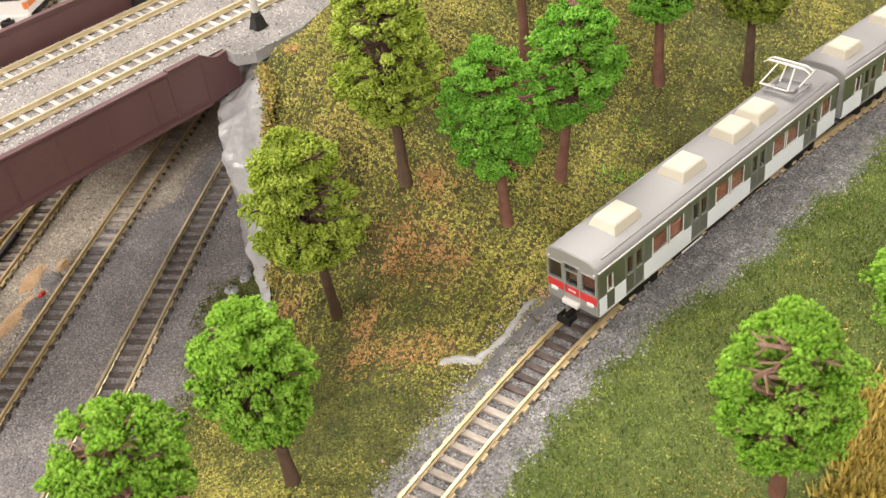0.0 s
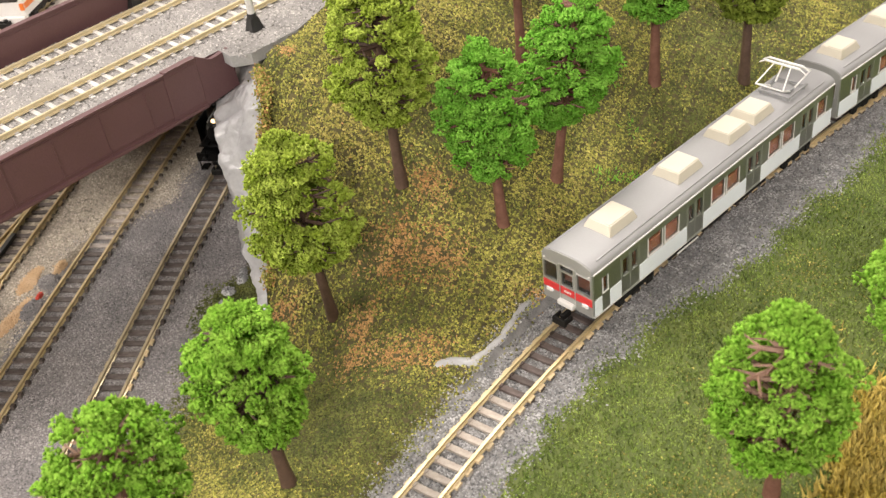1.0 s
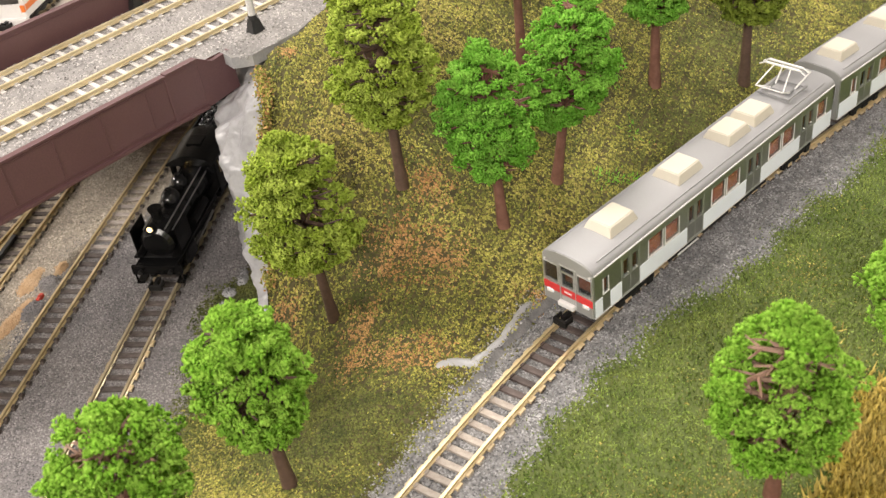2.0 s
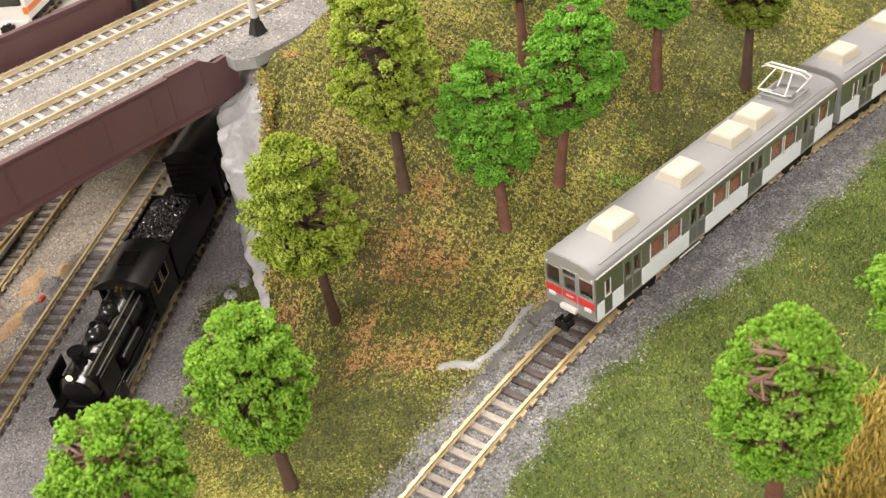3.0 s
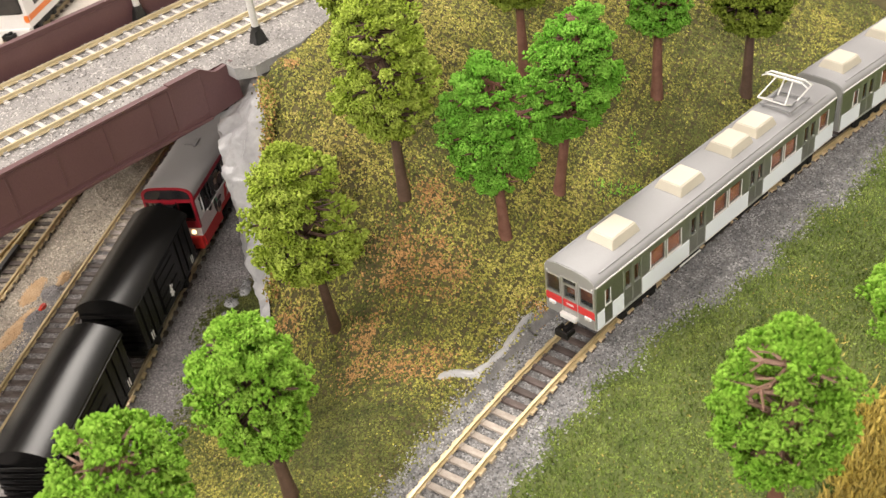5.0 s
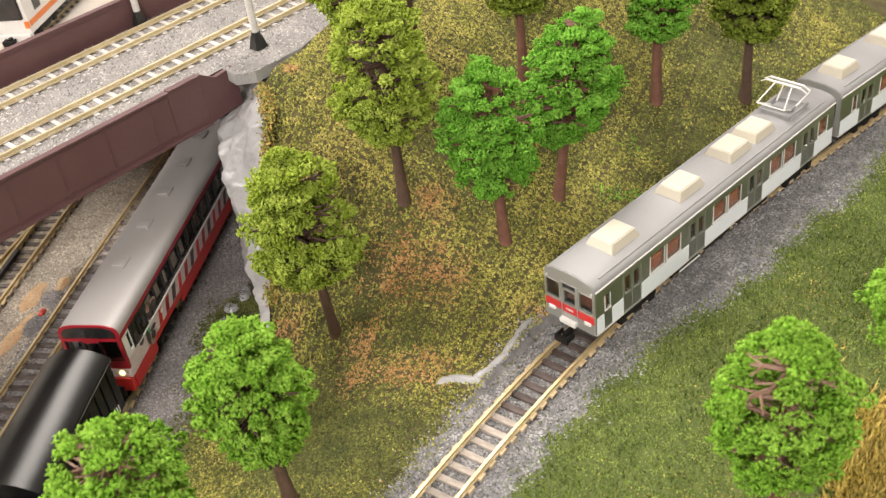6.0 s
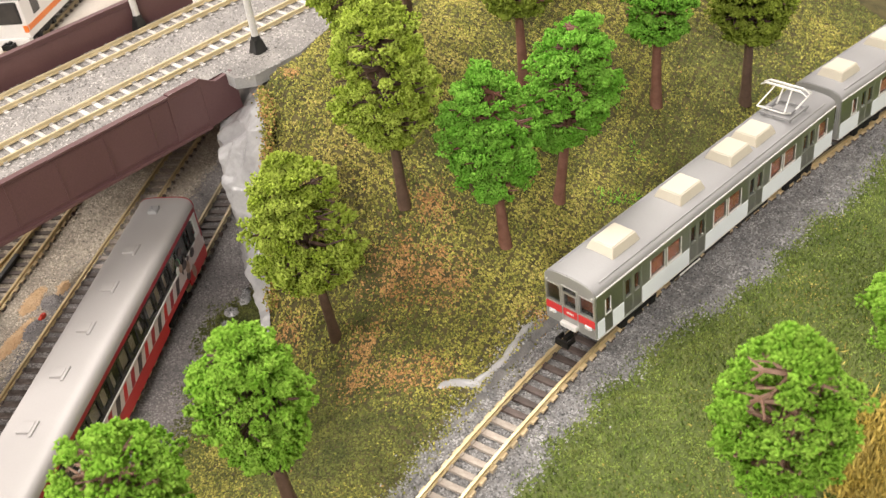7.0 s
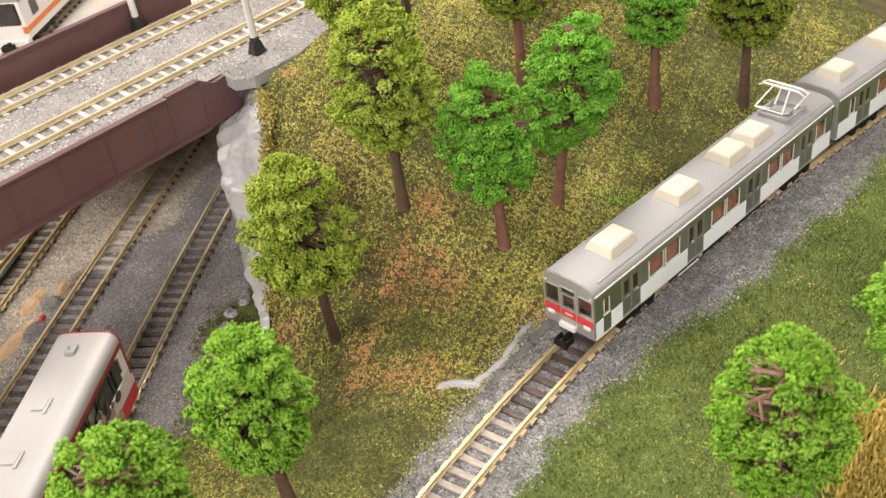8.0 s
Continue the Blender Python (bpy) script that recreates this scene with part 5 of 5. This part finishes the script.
        bm = bmesh.new()
        ya, yb = sorted((y - d * 0.1, y + d * 1.2))
        add_box(bm, -W, W, ya, yb, 8.0, 11.0, 0.2)
        part("white_band", bm, RAIL_PINK, nose)
        bm = bmesh.new()
        add_box(bm, -W + 0.4, W - 0.4, *sorted((y - d * 0.8, y + d * 1.2)), 3.2, 8.0, 0.5)
        part("front_skirt", bm, RAIL_SKIRT, nose)
        bm = bmesh.new()
        add_box(bm, -5.5, 5.5, *sorted((y - d * 1.3, y)), 1.8, 5.2, 0.4)
        part("snow_plough", bm, UNDER, nose)
        for s in (-1, 1):
            bm = bmesh.new()
            add_tube(bm, (s * 6.4, y - d * 0.5, 9.6), (s * 6.4, y + d * 0.1, 9.6), 0.85, 0.85, 12)
            part("headlight", bm, LAMP_WARM if d > 0 else RAIL_SKIRT, nose)
    bm = bmesh.new()
    add_prism(bm, roof_profile(W + 0.1, 22.2, 25.9, 0.4, 24, 0.5), 0.7, L - 0.7)
    part("roof", bm, RAIL_ROOF, root, "smooth silver-white arched roof", 35)
    for y in (0.2, L - 0.7):
        bm = bmesh.new()
        add_prism(bm, roof_profile(W + 0.2, 22.0, 25.98, 0.4, 24, 0.5), y, y + 0.5)
        part("roof_rim", bm, RAIL_RED, root, "crimson rim", 35)
        bm = bmesh.new()
        add_prism(bm, roof_profile(W - 0.9, 21.9, 25.3, 0.2, 24, 0.5), *((0.0, 0.24) if y < 1 else (L - 0.24, L)))
        part("sign_panel", bm, GLASS_DARK, root, "dark sign panel above the windscreen", 35)
    for y in (30, 52, 72, 92, 112):
        bm = bmesh.new()
        add_box(bm, -3.4, 0.6, y, y + 4.4, 25.2, 26.5, 0.35)
        add_box(bm, 0.4, 1.4, y - 1.2, y + 4.8, 25.4, 26.35, 0.25)
        part("roof_vent", bm, RAIL_ROOF, root, smooth=40)
    for y in (L - 11,):
        bm = bmesh.new()
        add_box(bm, -2.4, 0.8, y, y + 4, 25.4, 27.0, 0.5)
        add_tube(bm, (-1, y + 1.4, 26.6), (-1, y + 1.4, 28.0), 0.3, 0.2, 8)
        part("horn_cover", bm, ROOF_LINE, root)
    bm = bmesh.new()
    add_box(bm, -7.6, 7.6, 2, L - 2, 5, 8.2)
    add_box(bm, -7.0, 7.0, 48, 94, 2.4, 5.2, 0.3)
    add_box(bm, -8.2, 8.2, 3, L - 3, 8.2, 9.0)
    part("underframe", bm, UNDER, root)
    bogie(root, 31)
    bogie(root, L - 31)
    coupler(root, L, 1)
    return root


def stretch(root, kx, kz):
    """Makes a car's body taller and wider, leaving its running gear."""
    for ob in root.children_recursive:
        if ob.name.split(".")[0] not in ("bogie", "coupler", "running_gear"):
            ob.data.transform(Matrix.Diagonal((kx, 1, kz, 1)))
    return root


CONSIST = [(steam_locomotive(), 0, 69), (tender(), 70.6, 43), (stretch(boxcar("glossy black boxcar with ribbed ends behind the tender"), 1.02, 1.19), 117.5, 52),
           (stretch(boxcar("glossy black boxcar coupled ahead of the railcar"), 1.02, 1.19), 180.5, 52), (stretch(railcar(), 1.04, 1.16), 242, 146)]


def front_s(t):
    return -38.0 - 72.5 * (t - 1.5)


# ---- the turnout and odd bits in the yard ----
SAND = mat("orange_sand", (0.52, 0.34, 0.19), (0.62, 0.44, 0.27), 5, 0.9, bump=0.15, bsize=0.5)
RED_BIT = mat("red_plastic", (0.50, 0.03, 0.015), (0.56, 0.05, 0.02), 2, 0.4)
POST = mat("pale_post", (0.62, 0.61, 0.60), (0.70, 0.69, 0.67), 6, 0.5)
POST_FOOT = mat("black_post_foot", (0.018, 0.018, 0.018), (0.03, 0.03, 0.03), 3, 0.5)
PLAZA = mat("pale_plaza", (0.50, 0.46, 0.41), (0.58, 0.54, 0.49), 18, 0.9, bump=0.15)
MOSS = mat("moss", (0.07, 0.085, 0.02), (0.13, 0.14, 0.035), 6, 0.95, island=0.5)
STRAW = mat("straw_tuft", (0.46, 0.36, 0.07), (0.60, 0.48, 0.14), 8, 0.85, island=0.4)


def line_between(a, b, bend=0.0, k=16):
    a, b = np.array(a, float), np.array(b, float)
    d = b - a
    n = np.array([d[1], -d[0]]) / np.hypot(*d)
    return [tuple(a + d * u + n * bend * (4 * u * (1 - u) - 0) * -1) for u in np.linspace(0, 1, k)]


def yard_turnout():
    a = np.array([-205.5, -89.5])
    d = np.array([-27.4, 35.8]) / 45.1
    root = build_track("turnout_track", "brass railed yard track with a turnout", [tuple(a - d * 75 + d * u) for u in np.linspace(0, 260, 24)], Z_YARD, BRASS, S_DUSTY, 5.3, clips=tan_clips)
    ob = build_track("turnout_track", "diverging brass railed track of the turnout", line_between(a - d * 75 + np.array([-18, -6]), a + d * 170 + np.array([7, 4]), 4), Z_YARD - 0.05, BRASS, S_DARK, 5.3, clips=tan_clips)
    n = np.array([d[1], -d[0]])
    bm = bmesh.new()
    q = a + d * 8 - n * 3.5
    add_box(bm, -0.9, 0.9, -9, 9, Z_YARD - 1.6, Z_YARD + 0.1, 0.1, at(q[0] / MM, q[1] / MM, 0, math.degrees(math.atan2(-d[0], d[1]))))
    part("frog", bm, UNDER_DARK, root)


def heap(name, label, cx, cy, rx, ry, tall, material, turn=0.0, seed=0, z0=None, category="rock", bits=None):
    """A low uneven mound."""
    bm = bmesh.new()
    rings = []
    nr, na = 12, 36
    for i in range(nr + 1):
        f = i / nr
        ring = []
        for j in range(na):
            a = 2 * math.pi * j / na
            w = 1 + 0.28 * noise.noise(Vector((math.cos(a) * 1.6, math.sin(a) * 1.6, seed * 3.1)))
            x, y = rx * w * f * math.cos(a), ry * w * f * math.sin(a)
            x, y = x * math.cos(turn) - y * math.sin(turn), x * math.sin(turn) + y * math.cos(turn)
            z = tall * (1 - f ** 2.2) + 0.35 * tall * noise.noise(Vector((x, y, seed)) * 0.5) * (1 - f) - 0.6 * f ** 6
            g = z0 if z0 is not None else float(height(cx + x, cy + y))
            ring.append(bm.verts.new((cx + x, cy + y, g + z)))
        rings.append(ring)
    for r0, r1 in zip(rings[1:], rings[2:]):
        for j in range(na):
            bm.faces.new((r0[j], r0[(j + 1) % na], r1[(j + 1) % na], r1[j]))
    bm.faces.new(rings[1])
    for v in rings[0]:
        bm.verts.remove(v)
    ob = part(name, bm, material, None, smooth=50)
    tagged(ob, label, category)
    if bits:
        co = np.array([tuple(v.co) for v in ob.data.vertices]) / MM
        pick = rng.integers(0, len(co), int(26 * rx * ry))
        p = co[pick] + rng.normal(0, 0.35, (len(pick), 3)) * (1, 1, 0.15)
        lumps = scatter("grit", p, rng.uniform(0.15, 0.42, len(p)), "stone", bits, "loose crumbs on the heap", 0.5)
        lumps.parent = ob
    return ob


yard_turnout()
heap("sand_patch", "spilt orange sand in the yard", -187, -88, 10, 4.2, 0.75, SAND, radians(128), 3, category="sand", bits=SAND)
heap("sand_patch", "spilt orange sand beside the yard track", -171.5, -103, 14, 3.6, 0.75, SAND, radians(120), 5, category="sand", bits=SAND)
heap("gravel_mound", "grey gravel mound beside the yard track", -179.5, -83.5, 5.5, 4.4, 2.2, GROUND_YARD, radians(20), 8, bits=STONE_YARD)
heap("gravel_mound", "low grey gravel mound in the yard", -171, -95.5, 7, 4.5, 1.3, GROUND_YARD, radians(120), 9, bits=STONE_YARD)


heap("broken_ledge", "broken tan plaster ledge by the yard rails", -187.5, -70.5, 10.5, 2.6, 2.3, GROUND_SAND, radians(110), 14, bits=STONE_SAND)
heap("broken_ledge", "crumbled orange plaster edge by the yard rails", -184.2, -76.5, 5.2, 1.7, 2.6, SAND, radians(113), 15, bits=SAND)
bm = bmesh.new()
add_box(bm, -0.7, 0.7, -1.9, 1.9, -19.6, -18.0, 0.3, at(-174.4 / MM, -90.4 / MM, 0, 36))
add_box(bm, -0.4, 0.4, -0.8, 0.8, -18.2, -17.6, 0.15, at(-174.4 / MM, -90.4 / MM, 0, 36))
tagged(part("plastic_scrap", bm, RED_BIT, None), "small red plastic scrap on yard gravel", "scrap")


# ---- line-side posts on the plateau ----
def line_post(x, y, z, lean):
    root = thing("line_post", "pale grey overhead line post with black foot", "post", at(x, y, z), group="line posts")
    bm = bmesh.new()
    q = [(-2.7, -2.7), (2.7, -2.7), (2.7, 2.7), (-2.7, 2.7)]
    a = [bm.verts.new((u, v, -0.5)) for u, v in q]
    b = [bm.verts.new((u * 0.55, v * 0.55, 5.0)) for u, v in q]
    bm.faces.new(a[::-1])
    bm.faces.new(b)
    for i in range(4):
        bm.faces.new((a[i], a[(i + 1) % 4], b[(i + 1) % 4], b[i]))
    bmesh.ops.bevel(bm, geom=list(bm.edges), offset=0.3, segments=2, affect="EDGES")
    part("foot", bm, POST_FOOT, root, "black tapered foot")
    bm = bmesh.new()
    add_tube(bm, (0, 0, 4.8), (lean, 0, 52), 1.35, 1.1, 14)
    part("shaft", bm, POST, root, smooth=40)
    bm = bmesh.new()
    add_tube(bm, (0, 0, 4.6), (0, 0, 6.2), 1.75, 1.6, 14)
    part("collar", bm, POST_FOOT, root, smooth=40)
    bm = bmesh.new()
    add_box(bm, -20, 1.2, -0.4, 0.4, 47, 48.2, 0.15)
    part("bracket", bm, POST, root)


line_post(-146.8, 7.5, 53, 0)
line_post(-204.2, -6.5, 53, 0)


# ---- the street behind the bridge, with a further train ----
slab("plaza", "pale grey street level behind the bridge", [(-480, -62), (-216, -62), (-222, 330), (-480, 330)], 30, 34, PLAZA)


def orange_train():
    L, W = 130.0, 9.4
    root = thing("suburban_car", "white suburban train car with orange bands", "train car", at(-276, -30.5, 36, 38))
    bm = bmesh.new()
    add_box(bm, -W, W, 0.4, L, 5.0, 21.5, 0.4)
    body = part("body", bm, WHITE, root)
    bm = bmesh.new()
    add_prism(bm, roof_profile(W, 21.4, 24.6, 0.4, 16), 0.6, L)
    part("roof", bm, ROOF_GREY, root, smooth=40)
    bm = bmesh.new()
    add_box(bm, -7.8, 7.8, -0.3, 0.8, 11.5, 21.0, 0.8)
    part("windscreen", bm, GLASS_DARK, root, "large black windscreen")
    for s in (-1, 1):
        bm = bmesh.new()
        add_box(bm, *sorted((s * 7.6, s * 9.5)), -0.2, 0.9, 7.6, 10.6, 0.4)
        part("corner_band", bm, ORANGE, root, "orange corner band")
        bm = bmesh.new()
        add_box(bm, *sorted((s * 9.3, s * 9.55)), 1.2, L, 8.0, 10.4, 0.05)
        add_box(bm, *sorted((s * 9.3, s * 9.55)), 8, L, 19.4, 20.8, 0.05)
        part("side_band", bm, ORANGE, root, "orange side band")
        for k in range(8):
            bm = bmesh.new()
            add_box(bm, *sorted((s * 9.2, s * 9.5)), 8 + k * 15, 14 + k * 15, 12.2, 18.6, 0.2)
            part("window_pane", bm, GLASS_DARK, root)
    bm = bmesh.new()
    add_box(bm, -8.6, 8.6, -0.6, 3.0, 2.0, 5.2, 0.6)
    part("front_skirt", bm, WHITE, root)
    bm = bmesh.new()
    add_box(bm, -7, 7, 2, L - 2, 3, 5.4)
    part("underframe", bm, UNDER, root)
    bogie(root, 16)
    bogie(root, L - 16)
    coupler(root, 0.2, -1)
    a = radians(38)
    d, o = np.array([-math.sin(a), math.cos(a)]), np.array([-276, -30.5])
    build_track("street_track", "track under the orange banded train", [tuple(o + d * u) for u in np.linspace(-60, 170, 20)], 36.0, BRASS_DULL, S_DUSTY, 5.3)


orange_train()


# ---- plants and rubble along the hill ----
def tufts(name, label, pts, k, spread, tall, material, category="grass tuft"):
    p = []
    for x, y in pts:
        q = rng.normal(0, spread, (k, 2)) + (x, y)
        p.append(np.stack([q[:, 0], q[:, 1], height(q[:, 0], q[:, 1])], 1))
    p = np.concatenate(p)
    return scatter(name, p, rng.uniform(0.6, 1.2, len(p)) * tall, "blade", material, label, 0.75, sink=0.1)


tufts("straw_bushes", "straw yellow bushes at the meadow's edge", [(84, 18), (88, 8), (91, 0), (95, 12), (86, 28), (98, -4), (93, 22), (94, -10), (100, 4)], 900, 3.8, 4.2, STRAW)
tufts("straw_weeds", "sparse straw weeds in the meadow", [(74, 30), (66, 26), (28, -66), (60, 40), (80, 34)], 30, 4.0, 3.0, STRAW)
tufts("weeds", "bright green weeds on the hill", [(-30, 62), (-26, 66), (-33, 58), (-108, 26), (-58, 96), (-40, 84)], 24, 2.2, 2.2, LEAF_MID)
m_ = rng.normal(0, 1, (2600, 2)) * (4.2, 7.0) + (-115, -46)
scatter("moss_clumps", np.stack([m_[:, 0], m_[:, 1], height(m_[:, 0], m_[:, 1])], 1)[(b_offset(m_[:, 0], m_[:, 1]) > 15)], rng.uniform(0.4, 0.9, int((b_offset(m_[:, 0], m_[:, 1]) > 15).sum())), "flake", MOSS, "dark moss below the rock face", 0.7)
q_ = np.stack([rng.uniform(-125, -15, 60000), rng.uniform(-135, -40, 60000)], 1)
o_ = b_offset(q_[:, 0], q_[:, 1]) + 3.5 * ripple(q_[:, 0], q_[:, 1], 9, 1.0) + rng.normal(0, 2.2, 60000)
q_ = q_[(o_ > 22) & (o_ < 37) & (cliff_side(q_[:, 0], q_[:, 1]) < 0) | (o_ > 24) & (o_ < 36) & (q_[:, 1] < -58)]
scatter("moss_verge", np.stack([q_[:, 0], q_[:, 1], height(q_[:, 0], q_[:, 1])], 1), rng.uniform(0.25, 0.6, len(q_)), "flake", MOSS, "dark moss between the yard and the hill", 0.7)
for x, y, a, b, h, s in ((-119, -45, 3.2, 2.2, 2.6, 1), (-114.5, -50, 2.4, 1.8, 2.0, 2), (-121, -37.5, 2.0, 3.4, 2.4, 3), (-124, -35, 1.6, 2.2, 2.0, 7)):
    heap("boulder", "grey plaster boulder below the rock face", x, y, a, b, h, ROCK, 0.5, s, bits=STONE_A)
for k, (x, y, a, b) in enumerate(((-14.0, -32.0, 6.5, 2.2), (-11.2, -27.0, 5.5, 1.5), (-10.9, -20.5, 5.8, 1.2), (-12.2, -13.0, 6.0, 1.2), (-13.8, -5.5, 5.2, 1.3), (-17.5, -35.5, 3.4, 1.6))):
    heap("plaster_edge", "bare grey plaster at the foot of the hill", x, y, a, b, 0.55, ROCK, radians((35, 80, 88, 100, 98, 60)[k]), 20 + k)


def motions():
    """The steam train runs out from under the bridge and past the hill."""
    for ob, lead, ln in CONSIST:
        rows = []
        for k in range(17):
            t = k * 0.5
            s = front_s(t) + lead
            a, b = track_b(s + ln * 0.2)[0], track_b(s + ln * 0.8)[0]
            d = (b - a) / np.hypot(*(b - a))
            o = (a + b) / 2 - d * ln / 2
            rows.append((t, at(o[0], o[1], Z_YARD, math.degrees(math.atan2(-d[0], d[1])))))
        walk(ob, rows)


motions()
